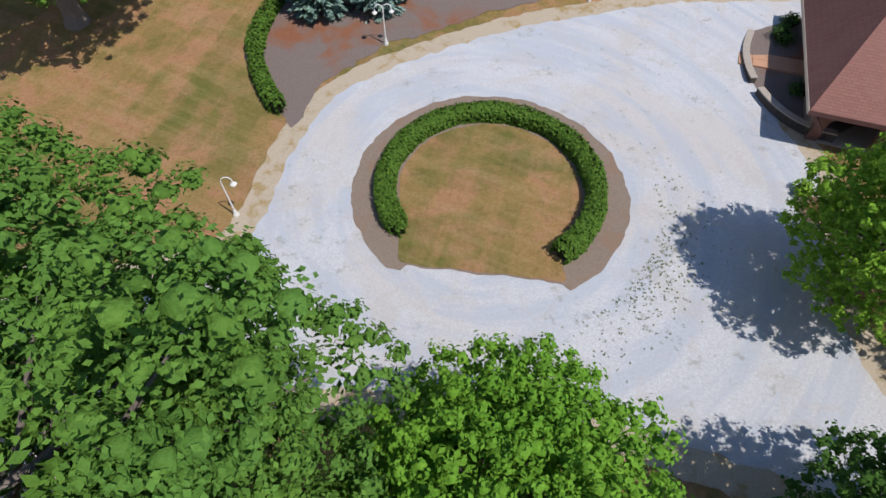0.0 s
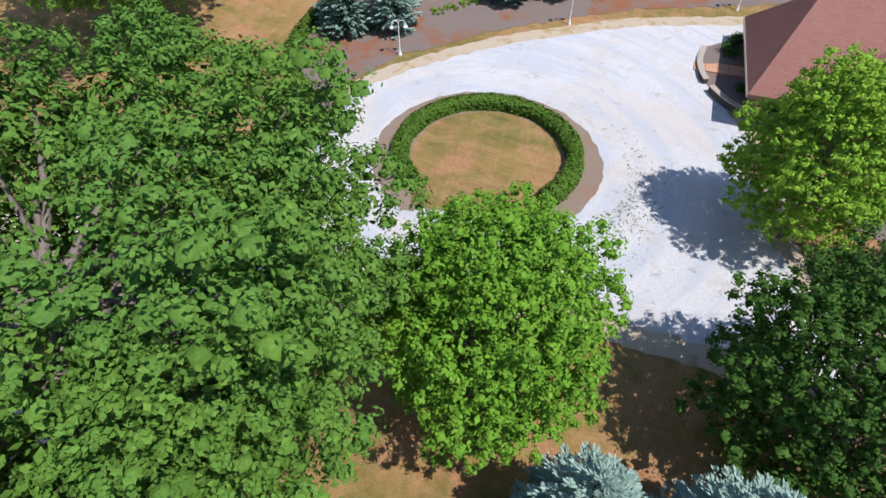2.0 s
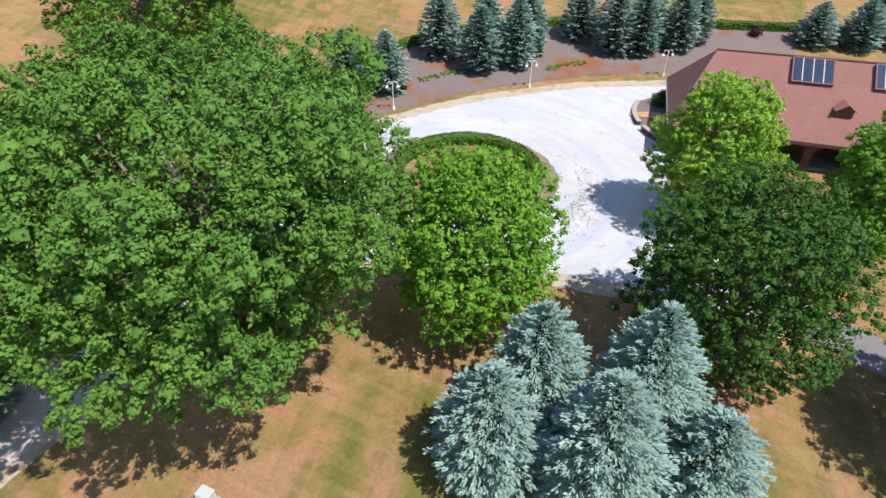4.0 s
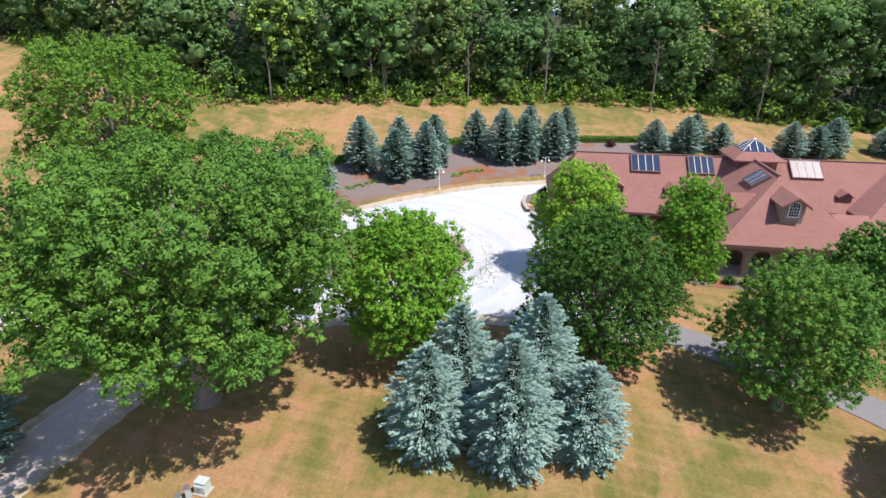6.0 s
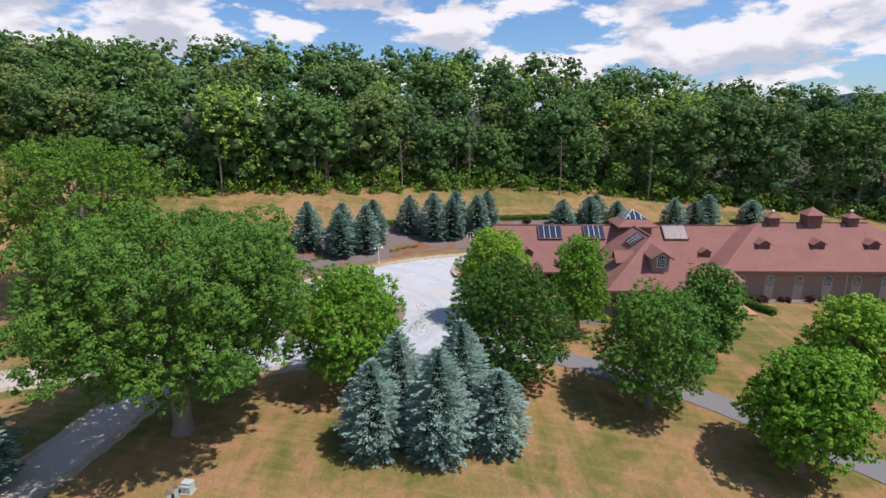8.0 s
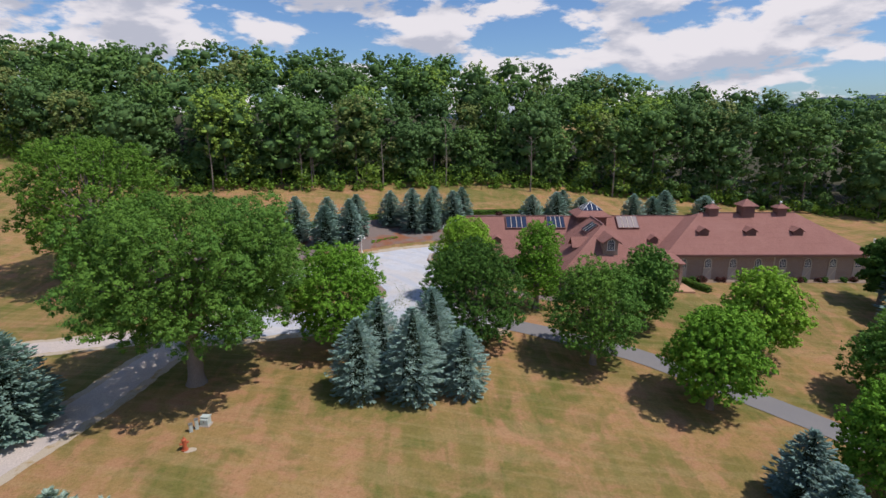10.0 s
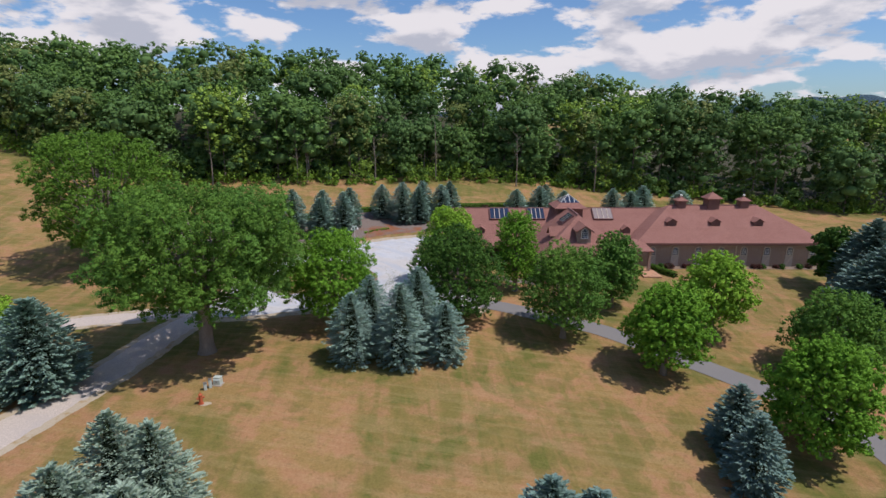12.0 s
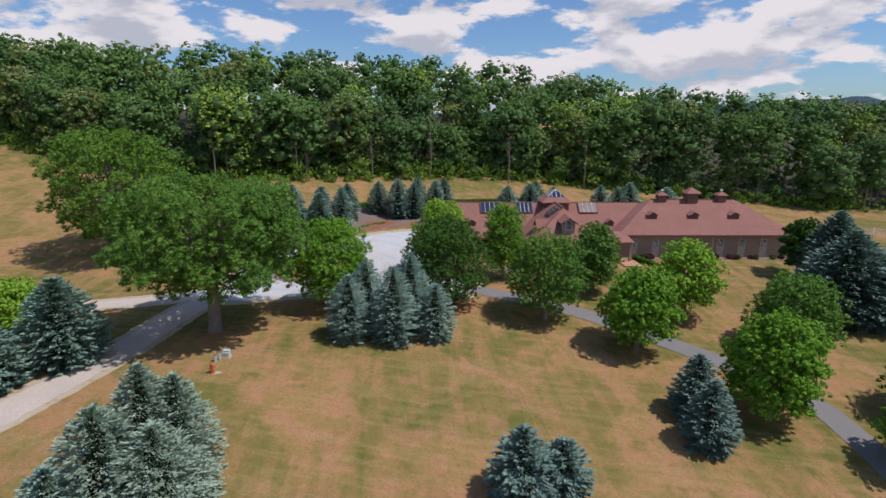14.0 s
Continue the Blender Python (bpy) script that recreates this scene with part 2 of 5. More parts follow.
HEDGE_LEAF = foliage("hedge_leaf", (0.037, 0.094, 0.013), (0.138, 0.250, 0.035), (0.088, 0.175, 0.025), 0.8)
BLUE_NEEDLE = foliage("blue_needle", (0.134, 0.221, 0.179), (0.471, 0.655, 0.561), (0.268, 0.399, 0.315), 0.5, 0.7, 0.08)
GREEN_NEEDLE = foliage("green_needle", (0.096, 0.180, 0.139), (0.363, 0.531, 0.443), (0.218, 0.340, 0.251), 0.5, 0.7, 0.08)
SAGE_NEEDLE = foliage("sage_needle", (0.150, 0.225, 0.165), (0.500, 0.640, 0.500), (0.290, 0.395, 0.290), 0.5, 0.7, 0.08)
DARK_NEEDLE = foliage("dark_needle", (0.082, 0.150, 0.117), (0.321, 0.467, 0.411), (0.160, 0.275, 0.219), 0.5, 0.7, 0.08)
RED_LEAF = foliage("red_leaf", (0.055, 0.020, 0.018), (0.150, 0.060, 0.050), (0.08, 0.04, 0.03), 0.9)
# Near-black fill for plant insides: shade put into the colour, no twigs modelled.
CORE = plain("painted_inner_shade", (0.022, 0.034, 0.011), 0.9, 0.4)
WHITE = plain("white_paint", (0.80, 0.79, 0.74), 0.45, 0.08)
CREAM = plain("cream_trim", (0.62, 0.53, 0.42), 0.6, 0.12)
TRIM = plain("brown_trim", (0.20, 0.10, 0.085), 0.6, 0.2)
DORMER = plain("brown_siding", (0.22, 0.115, 0.095), 0.7, 0.25, 5.0)
STALL = plain("pale_door", (0.50, 0.43, 0.37), 0.6, 0.12)
# Darker than the brick so the porch reads shaded; shade put into the paint.
SHADE_WALL = plain("shade_toned_porch_wall", (0.20, 0.12, 0.095), 0.85, 0.25)
PAVER = plain("orange_paving", (0.58, 0.33, 0.20), 0.85, 0.2, 2.0)
STONE = plain("dark_wall_block", (0.10, 0.085, 0.075), 0.9, 0.35, 4.0)
STONE_CAP = plain("pale_capping", (0.46, 0.40, 0.33), 0.85, 0.2, 4.0)
CABINET = plain("pale_green_steel", (0.50, 0.56, 0.50), 0.5, 0.12)
HYDRANT = plain("orange_red_paint", (0.50, 0.12, 0.05), 0.5, 0.25)
GREY = plain("grey_metal", (0.35, 0.35, 0.34), 0.4, 0.2, 5.0, 0.6)
GLASS = plain("dark_glazing", (0.030, 0.045, 0.085), 0.08, 0.3, 0.8, 0.0, 0.8)
PALE_GLASS = plain("bright_glazing", (0.21, 0.16, 0.155), 0.4, 0.15, 0.8, 0.0, 0.4)
LANTERN = plain("opal_glass", (0.85, 0.84, 0.80), 0.25, 0.05)

# ---- building helpers ----


def soft(x, k):
    return k * np.logaddexp(0, x / k)


def height(x, y):
    """The lie of the land: level round the drive, falling to the front, climbing into the woods."""
    brow = np.interp(x, [-40, -12, 0, 10, 22, 30, 45, 70, 110], [-14, -11, -3.5, 0, 4, 5, 5, 0, -8])
    front = -0.13 * (soft(brow - y, 1.5) - soft(brow - 60 - y, 6))
    t = np.clip((x - 45) / 90, 0, 1)
    back = (0.22 * soft(y - 36, 4) + 0.07 * soft(y - 72, 6) - 0.29 * soft(y - 125, 12)) * (1 - 0.6 * t * t * (3 - 2 * t))
    return front + back + 0.4 / (1 + np.exp(-np.clip((y - 29) / 2, -40, 40)))


def hz(x, y):
    return float(height(np.float64(x), np.float64(y)))


def mesh_of(name, verts, faces, materials, index=None, smooth=False):
    """A mesh from arrays of corners and of quads."""
    me = bpy.data.meshes.new(name)
    v = np.asarray(verts, np.float32).reshape(-1, 3)
    q = np.asarray(faces, np.int32).reshape(-1, 4)
    me.vertices.add(len(v))
    me.vertices.foreach_set("co", v.ravel())
    me.loops.add(q.size)
    me.loops.foreach_set("vertex_index", q.ravel())
    me.polygons.add(len(q))
    me.polygons.foreach_set("loop_start", np.arange(len(q), dtype=np.int32) * 4)
    if index is not None:
        me.polygons.foreach_set("material_index", np.asarray(index, np.int32))
    if smooth:
        me.polygons.foreach_set("use_smooth", np.ones(len(q), bool))
    for m in materials:
        me.materials.append(m)
    me.update(calc_edges=True)
    return me


def child(name, me, parent, label="", at=None):
    ob = new(name, me)
    ob.parent = parent
    if at is not None:
        ob.matrix_basis = at
    if label:
        ob["label"] = label
    return ob


def part(name, bm, mat, parent, label=""):
    me = bpy.data.meshes.new(name)
    bmesh.ops.recalc_face_normals(bm, faces=bm.faces)
    bm.to_mesh(me)
    bm.free()
    me.materials.append(mat)
    return child(name, me, parent, label)


def base_of(name, x, y, z, turn=0.0, label="", category="", group="", kind=""):
    ob = new(name)
    ob.empty_display_size = 0.2
    ob.matrix_basis = pose(x, y, z, 0, 0, turn)
    return tagged(ob, label, category, group, kind)


def box(bm, x0, x1, y0, y1, z0, z1, bevel=0.0):
    m = Matrix.Translation(((x0 + x1) / 2, (y0 + y1) / 2, (z0 + z1) / 2)) @ Matrix.Diagonal((x1 - x0, y1 - y0, z1 - z0, 1))
    made = bmesh.ops.create_cube(bm, size=1, matrix=m)["verts"]
    if bevel:
        edges = list({e for v in made for e in v.link_edges})
        bmesh.ops.bevel(bm, geom=edges, offset=bevel, segments=2, affect="EDGES")
    return bm


def one_box(*a, bevel=0.0):
    return box(bmesh.new(), *a, bevel=bevel)


def prism(bm, outline, axis, lo, hi):
    """Extrudes an outline of 2D points along an axis (0: x, 1: y, 2: z)."""
    def at(p, w):
        c = list(p)
        c.insert(axis, w)
        return c
    a = [bm.verts.new(at(p, lo)) for p in outline]
    b = [bm.verts.new(at(p, hi)) for p in outline]
    bm.faces.new(a)
    bm.faces.new(b[::-1])
    for i in range(len(a)):
        j = (i + 1) % len(a)
        bm.faces.new((a[i], a[j], b[j], b[i]))
    return bm


def solid(bm, top, thick):
    """A sheet through the corners given, with thickness below it."""
    a = [bm.verts.new(p) for p in top]
    b = [bm.verts.new((p[0], p[1], p[2] - thick)) for p in top]
    bm.faces.new(a)
    bm.faces.new(b[::-1])
    for i in range(len(a)):
        j = (i + 1) % len(a)
        bm.faces.new((a[i], a[j], b[j], b[i]))
    return bm


def tube_arrays(points, radii, sides=7):
    """A tapered tube along points: corners and quads."""
    p = np.asarray(points, float)
    r = np.asarray(radii, float)
    d = np.gradient(p, axis=0)
    d /= np.linalg.norm(d, axis=1, keepdims=True) + 1e-9
    ref = np.where(np.abs(d[:, 2:3]) > 0.9, [[1.0, 0, 0]], [[0, 0, 1.0]])
    a = np.cross(d, ref)
    a /= np.linalg.norm(a, axis=1, keepdims=True) + 1e-9
    b = np.cross(d, a)
    ang = np.linspace(0, 2 * np.pi, sides, endpoint=False)
    ring = p[:, None] + r[:, None, None] * (np.cos(ang)[None, :, None] * a[:, None] + np.sin(ang)[None, :, None] * b[:, None])
    n = len(p)
    i, j = np.meshgrid(np.arange(n - 1), np.arange(sides), indexing="ij")
    k = (j + 1) % sides
    faces = np.stack([i * sides + j, i * sides + k, (i + 1) * sides + k, (i + 1) * sides + j], -1).reshape(-1, 4)
    return ring.reshape(-1, 3), faces


def joined(pieces):
    """Several (corners, quads) as one."""
    vs, fs, off = [], [], 0
    for v, q in pieces:
        vs.append(v)
        fs.append(q + off)
        off += len(v)
    return np.concatenate(vs), np.concatenate(fs)


def diamonds(pos, along, across, normal, length, width, fold=0.12):
    """A leaf-shaped quad at every place."""
    l, w = length[:, None] * along, width[:, None] * across
    lift = normal * (width * fold * 2)[:, None]
    v = np.stack([pos - l, pos - w * 1.0 + lift, pos + l, pos + w * 1.0 + lift], 1).reshape(-1, 3)
    return v, np.arange(len(pos) * 4).reshape(-1, 4)


def unit(a):
    return a / (np.linalg.norm(a, axis=-1, keepdims=True) + 1e-9)


def leaf_clumps(rng, centres, radii, each, size, up=0.35, flat=0.75, slim=0.55, about=None, pull=0.0, loose=0.36):
    """Leaves in the outer shell of many small clumps, lying much as the clump's skin does."""
    c = np.repeat(centres, each, 0)
    r = np.repeat(radii, each)
    n = len(c)
    d = unit(rng.normal(size=(n, 3)))
    d[:, 2] += up
    d = unit(d)
    pos = c + d * (r * (0.55 + 0.55 * rng.random(n)))[:, None] * np.array([1, 1, flat])
    if about is not None:
        d = (1 - pull) * d + pull * unit(pos - about)
    normal = unit(1.3 * d + np.array([0, 0, 0.3]) + loose * rng.normal(size=(n, 3)))
    along = unit(np.cross(normal, rng.normal(size=(n, 3))))
    across = np.cross(normal, along)
    s = size * (0.65 + 0.7 * rng.random(n))
    return diamonds(pos, along, across, normal, s, s * slim)


def sphere_grid():
    """A coarse ball of 20 quads, open below."""
    pts, faces, seen = [], [], {}
    def vid(p):
        key = tuple(p)
        if key not in seen:
            seen[key] = len(pts)
            pts.append(unit(np.array(p, float)))
        return seen[key]
    for axis in range(3):
        for s in (-1, 1):
            if axis == 2 and s == -1:
                continue
            for i in (-1, 0):
                for j in (-1, 0):
                    quad = []
                    for a, b in ((i, j), (i + 1, j), (i + 1, j + 1), (i, j + 1)):
                        c = [0, 0, 0]
                        c[axis], c[(axis + 1) % 3], c[(axis + 2) % 3] = s, a, b
                        quad.append(vid(c))
                    faces.append(quad if s > 0 else quad[::-1])
    return np.array(pts), np.array(faces)


BALL = sphere_grid()
CAP = (unit(np.array([(-1, -1, -0.35), (1, -1, -0.35), (1, 1, -0.35), (-1, 1, -0.35), (-0.6, -0.6, 0.8), (0.6, -0.6, 0.8), (0.6, 0.6, 0.8), (-0.6, 0.6, 0.8)], float)),
       np.array([(4, 5, 6, 7), (0, 1, 5, 4), (1, 2, 6, 5), (2, 3, 7, 6), (3, 0, 4, 7)]))


def tufts(rng, centres, radii, flat=0.75, shape=BALL):
    """Lumpy masses of close-packed leaves, one at each centre."""
    bv, bf = shape
    n, m = len(centres), len(bv)
    a = rng.random(n) * 6.283
    c, s = np.cos(a)[:, None], np.sin(a)[:, None]
    v = np.stack([bv[None, :, 0] * c - bv[None, :, 1] * s, bv[None, :, 0] * s + bv[None, :, 1] * c, np.broadcast_to(bv[None, :, 2] * flat, (n, m))], -1)
    v = centres[:, None] + v * (radii[:, None] * (0.66 + 0.5 * rng.random((n, m))))[:, :, None]
    return v.reshape(-1, 3), (bf[None] + (np.arange(n) * m)[:, None, None]).reshape(-1, 4)


def spread_over(rng, many, n, lowest):
    """Even directions over a dome, turned at random for each of many lobes."""
    g = (np.arange(n) + 0.5) / n
    z = 1 - (1 - lowest) * g + rng.normal(size=(many, n)) * 0.06
    a = 2.39996 * np.arange(n) + rng.random((many, 1)) * 6.283 + rng.normal(size=(many, n)) * 0.2
    r = np.sqrt(np.clip(1 - z ** 2, 0.01, 1))
    return np.stack([np.cos(a) * r, np.sin(a) * r, z], -1)


def broadleaf(name, x, y, tall, spread, leaf, seed, label, low=0.2, lobes=22, clumps=16, each=38, size=0.17, lean=(0, 0), lobe=0.27, group="", trunk=0.028, round_top=0.75, tuft=0.225, egg=0.0, slim=0.6, stretch=(1.0, 1.0), fill=60, ragged=0.36):
    """A tree: tapered trunk with limbs, and a crown of leafy clumps gathered in lobes."""
    rng = np.random.default_rng(seed)
    z = hz(x, y)
    tree = base_of(name, x, y, z, label=label, category="tree", group=group)
    bottom = tall * low
    mid, half = (tall + bottom) / 2, (tall - bottom) / 2
    # lobes on an egg-shaped shell, one more row at the top
    g = (np.arange(lobes) + 0.5) / lobes
    zz = 1 - 1.94 * g
    az = np.pi * (1 + 5 ** 0.5) * np.arange(lobes) + rng.random() * 6
    ring = np.sqrt(np.clip(1 - zz ** 2, 0, 1)) ** round_top * (1 - egg * zz)
    inset = 1 - lobe * 0.9
    jit = 0.98 - ragged / 2 + ragged * rng.random(lobes)
    lc = np.stack([np.cos(az) * ring * spread * inset * jit + lean[0], np.sin(az) * ring * spread * inset * jit + lean[1],
                   mid + zz * half * (1 - lobe * 0.55) * (0.92 + 0.12 * rng.random(lobes))], 1)
    lc *= np.array([stretch[0], stretch[1], 1.0])
    lr = spread * lobe * (0.8 + 0.45 * rng.random(lobes))
    cd = spread_over(rng, lobes, clumps, -0.5)
    cc = lc[:, None] + cd * (lr[:, None, None] * np.array([1, 1, 0.72])) * (0.70 + 0.34 * rng.random((lobes, clumps, 1)))
    cc = cc.reshape(-1, 3)
    cr = np.repeat(lr, clumps) * tuft * (0.75 + 0.5 * rng.random(len(cc)))
    heart = np.array([lean[0] * 0.5, lean[1] * 0.5, mid])
    inside = joined([leaf_clumps(rng, lc - np.array([0, 0, 0.15]) * lr[:, None], lr * 0.5, fill, size * 1.6),
                     leaf_clumps(rng, heart + (lc - heart) * 0.72, lr * 1.1, int(fill * 1.2), size * 1.9)])
    outside = leaf_clumps(rng, cc, cr, each, size, slim=slim, about=np.array([lean[0], lean[1], mid * 0.8]), pull=0.2)
    crown = joined([inside, outside, tufts(rng, cc - np.array([0, 0, 0.2]) * cr[:, None], cr * 0.60, 0.7, CAP)])
    # trunk and limbs
    r0 = tall * trunk
    fork = bottom + 0.22 * (tall - bottom)
    pieces = [tube_arrays([(0, 0, -0.3), (0, 0, 0.15), (0.03 * r0, 0, 0.8), (lean[0] * 0.2, lean[1] * 0.2, fork), (lean[0] * 0.6, lean[1] * 0.6, tall * 0.72)],
                          [r0 * 1.7, r0 * 1.25, r0, r0 * 0.8, r0 * 0.2], 10)]
    for i in range(lobes):
        s = np.array([lean[0] * 0.2, lean[1] * 0.2, fork * (0.75 + 0.9 * rng.random())])
        e = lc[i]
        s[2] = min(s[2], e[2])
        m1 = s + (e - s) * 0.45 + np.array([0, 0, -0.04 * tall])
        pieces.append(tube_arrays([s, m1, e], [r0 * 0.32, r0 * 0.18, r0 * 0.05], 5))
    v, q = joined(pieces)
    child("trunk", mesh_of("trunk", v, q, [BARK], smooth=True), tree, "rough grey-brown trunk and limbs")
    child("crown", mesh_of("crown", *crown, [leaf]), tree)
    return tree


def spruce_arrays(rng, tall, spread, dense=1.0, blade=0.27, skirt=0.25):
    """Whorls of separate drooping boughs, each a flat spray of needles with its tip turned up."""
    rows = []
    z = skirt
    while z < tall - 0.1:
        f = (z - skirt) / (tall - skirt)
        reach = spread * (1 - f ** 3.0) * (0.93 + 0.14 * rng.random()) * min(1.08, 0.84 + 0.9 * f) + 0.10
        n = max(5, int(4.5 + reach * 5.2))
        az = rng.random() * 6 + np.arange(n) * 2 * np.pi / n + rng.normal(size=n) * 0.16
        rows.append(np.stack([np.full(n, z) + rng.normal(size=n) * 0.10 * (1 - 0.7 * f), az, reach * (0.86 + 0.24 * rng.random(n)), np.full(n, f), rng.normal(size=n) * 0.10], 1))
        z += 0.22 + 0.13 * (1 - f)
    b = np.concatenate(rows)
    each = max(11, int(25 * dense))
    rep = np.repeat(b, each, 0)
    n = len(rep)
    z0, az, reach, f, tilt = rep.T
    lo = 0.30 - 0.22 * f
    s = lo + (1.04 - lo) * rng.random(n) ** 0.58
    out = np.stack([np.cos(az), np.sin(az), np.zeros(n)], 1)
    side = np.stack([-out[:, 1], out[:, 0], np.zeros(n)], 1)
    droop = (0.06 + 0.22 * (1 - f)) * reach
    half = 0.33 * reach ** 0.65 * np.clip(1.12 - s, 0.12, 1) ** 0.6
    fan = (2 * rng.random(n) - 1) * half
    pos = out * (reach * s)[:, None] + side * fan[:, None]
    pos[:, 2] = z0 - droop * s ** 1.3 + 0.30 * reach * np.clip(s - 0.72, 0, 1) + tilt * fan - 0.28 * np.abs(fan) + rng.normal(size=n) * 0.03 + 0.012 * tall
    way = unit(out + side * (fan / (half + 0.01) * (0.4 + 0.5 * rng.random(n)))[:, None] + np.array([0, 0, 1]) * (0.02 + 0.22 * rng.random(n) + 0.6 * f ** 3)[:, None])
    normal = unit(np.array([0, 0, 1.0]) + out * (0.25 + 0.55 * s)[:, None] + side * (fan * 0.9)[:, None] + 0.26 * rng.normal(size=(n, 3)))
    across = unit(np.cross(normal, way))
    normal = np.cross(way, across)
    l = blade * (0.6 + 0.6 * rng.random(n)) * (0.62 + 0.38 * (1 - f))
    return diamonds(pos, way, across, normal, l, l * (0.26 + 0.16 * rng.random(n)), 0.3)


def spruce(name, x, y, tall, spread, needle, seed, label, dense=1.0, blade=0.27, group="", skirt=0.25, inner=0.5):
    rng = np.random.default_rng(seed)
    tree = base_of(name, x, y, hz(x, y), label=label, category="spruce tree", group=group)
    v, q = tube_arrays([(0, 0, -0.2), (0, 0, tall * 0.5), (0, 0, tall * 0.97)], [tall * 0.022, tall * 0.013, 0.012], 7)
    child("trunk", mesh_of("trunk", v, q, [BARK], smooth=True), tree)
    # Solid cone, its dark colour standing in for shade between the boughs.
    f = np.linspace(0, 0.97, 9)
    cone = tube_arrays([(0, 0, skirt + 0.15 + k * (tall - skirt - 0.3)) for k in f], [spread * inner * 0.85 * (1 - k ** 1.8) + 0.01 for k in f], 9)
    child("core", mesh_of("core", *cone, [CORE]), tree, "solid inner cone coloured dark as shade")
    child("crown", mesh_of("crown", *spruce_arrays(rng, tall, spread, dense, blade, skirt), [needle]), tree)
    return tree


def shrub(name, x, y, r, tall, leaf, seed, label, group="", z=None, size=0.07, n=900, core=True):
    rng = np.random.default_rng(seed)
    s = base_of(name, x, y, hz(x, y) if z is None else z, label=label, category="shrub", group=group)
    m = 14
    d = unit(rng.normal(size=(m, 3)))
    d[:, 2] = np.abs(d[:, 2])
    c = d * np.array([r, r, tall * 0.9]) * 0.62 + np.array([0, 0, tall * 0.12])
    child("foliage", mesh_of("foliage", *leaf_clumps(rng, c, np.full(m, min(r, tall) * 0.5), n // m, size, 0.2, 0.9), [leaf]), s)
    if not core:
        return s
    # Solid middle coloured dark in place of shade among the leaves.
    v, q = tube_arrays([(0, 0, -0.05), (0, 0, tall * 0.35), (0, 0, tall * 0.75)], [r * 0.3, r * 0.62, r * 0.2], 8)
    child("core", mesh_of("core", v, q, [CORE]), s, "solid core coloured dark as inner shade")
    return s


def hedge(name, line, wide, tall, leaf, seed, label, size=0.10, per=150):
    """A clipped hedge along a line of plan points."""
    rng = np.random.default_rng(seed)
    p = np.asarray(line, float)
    step = np.linalg.norm(np.diff(p, axis=0), axis=1)
    s = np.r_[0, np.cumsum(step)]
    n = max(4, int(s[-1] / 0.3))
    t = np.linspace(0, s[-1], n)
    px, py = np.interp(t, s, p[:, 0]), np.interp(t, s, p[:, 1])
    pz = height(px, py)
    ob = base_of(name, px[n // 2], py[n // 2], pz[n // 2], label=label, category="hedge")
    o = np.array([px[n // 2], py[n // 2], pz[n // 2]])
    path = np.stack([px, py, pz], 1) - o
    d = np.gradient(path, axis=0)
    d[:, 2] = 0
    d = unit(d)
    side = np.stack([-d[:, 1], d[:, 0], 0 * d[:, 0]], 1)
    end = np.clip(np.minimum(t, t[-1] - t) / (wide * 0.5), 0, 1)
    w = wide * 0.5 * np.sqrt(0.12 + 0.88 * end * (2 - end)) * (0.94 + 0.12 * np.sin(t * 1.7) * np.cos(t * 0.6))
    prof = np.array([(-0.9, 0.0), (-0.92, 0.5), (-0.7, 0.86), (0, 0.93), (0.7, 0.86), (0.92, 0.5), (0.9, 0.0)])
    # Solid body under the leaves, with the hedge's inner shade as its colour.
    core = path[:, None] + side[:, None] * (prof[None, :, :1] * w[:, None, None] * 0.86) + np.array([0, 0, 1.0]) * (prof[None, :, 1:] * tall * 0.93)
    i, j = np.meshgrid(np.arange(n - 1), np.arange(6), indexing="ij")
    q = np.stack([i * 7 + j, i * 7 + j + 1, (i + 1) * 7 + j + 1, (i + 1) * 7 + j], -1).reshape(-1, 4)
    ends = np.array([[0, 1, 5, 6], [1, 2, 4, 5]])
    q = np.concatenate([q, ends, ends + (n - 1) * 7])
    child("core", mesh_of("core", core.reshape(-1, 3), q, [CORE]), ob, "solid core coloured dark as inner shade")
    m = int(s[-1] * per)
    k = rng.random(m) * (n - 1)
    a = k.astype(int)
    f = (k - a)[:, None]
    b = np.minimum(a + 1, n - 1)
    u = rng.random(m)
    th = np.pi * (u * 1.3 - 0.15)
    sx = np.clip(np.cos(th) * 1.35, -1, 1)
    sz = np.clip(np.sin(th) * 1.2, 0.03, 1)
    base = path[a] * (1 - f) + path[b] * f
    pos = base + side[a] * (sx * w[a])[:, None] + np.array([0, 0, 1.0]) * (sz * tall)[:, None] + rng.normal(size=(m, 3)) * 0.045
    end_pull = np.where(k < 1.2, -1.0, np.where(k > n - 2.2, 1.0, 0.0))
    pos += d[a] * (end_pull * rng.random(m) * 0.18)[:, None]
    nor = unit(side[a] * sx[:, None] + np.array([0, 0, 1.0]) * (sz + 0.3)[:, None] + 0.5 * rng.normal(size=(m, 3)))
    along = unit(np.cross(nor, rng.normal(size=(m, 3))))
    l = size * (0.7 + 0.6 * rng.random(m))
    child("foliage", mesh_of("foliage", *diamonds(pos, along, np.cross(nor, along), nor, l, l * 0.6), [leaf]), ob)
    return ob

# ---- the land ----


def spaced(lo, hi, fine_lo, fine_hi, fine, far):
    inner = np.arange(fine_lo, fine_hi + 0.01, fine)
    grow = np.cumsum(fine * 1.22 ** np.arange(1, far))
    return np.unique(np.clip(np.r_[fine_lo - grow[::-1], inner, fine_hi + grow], lo, hi))


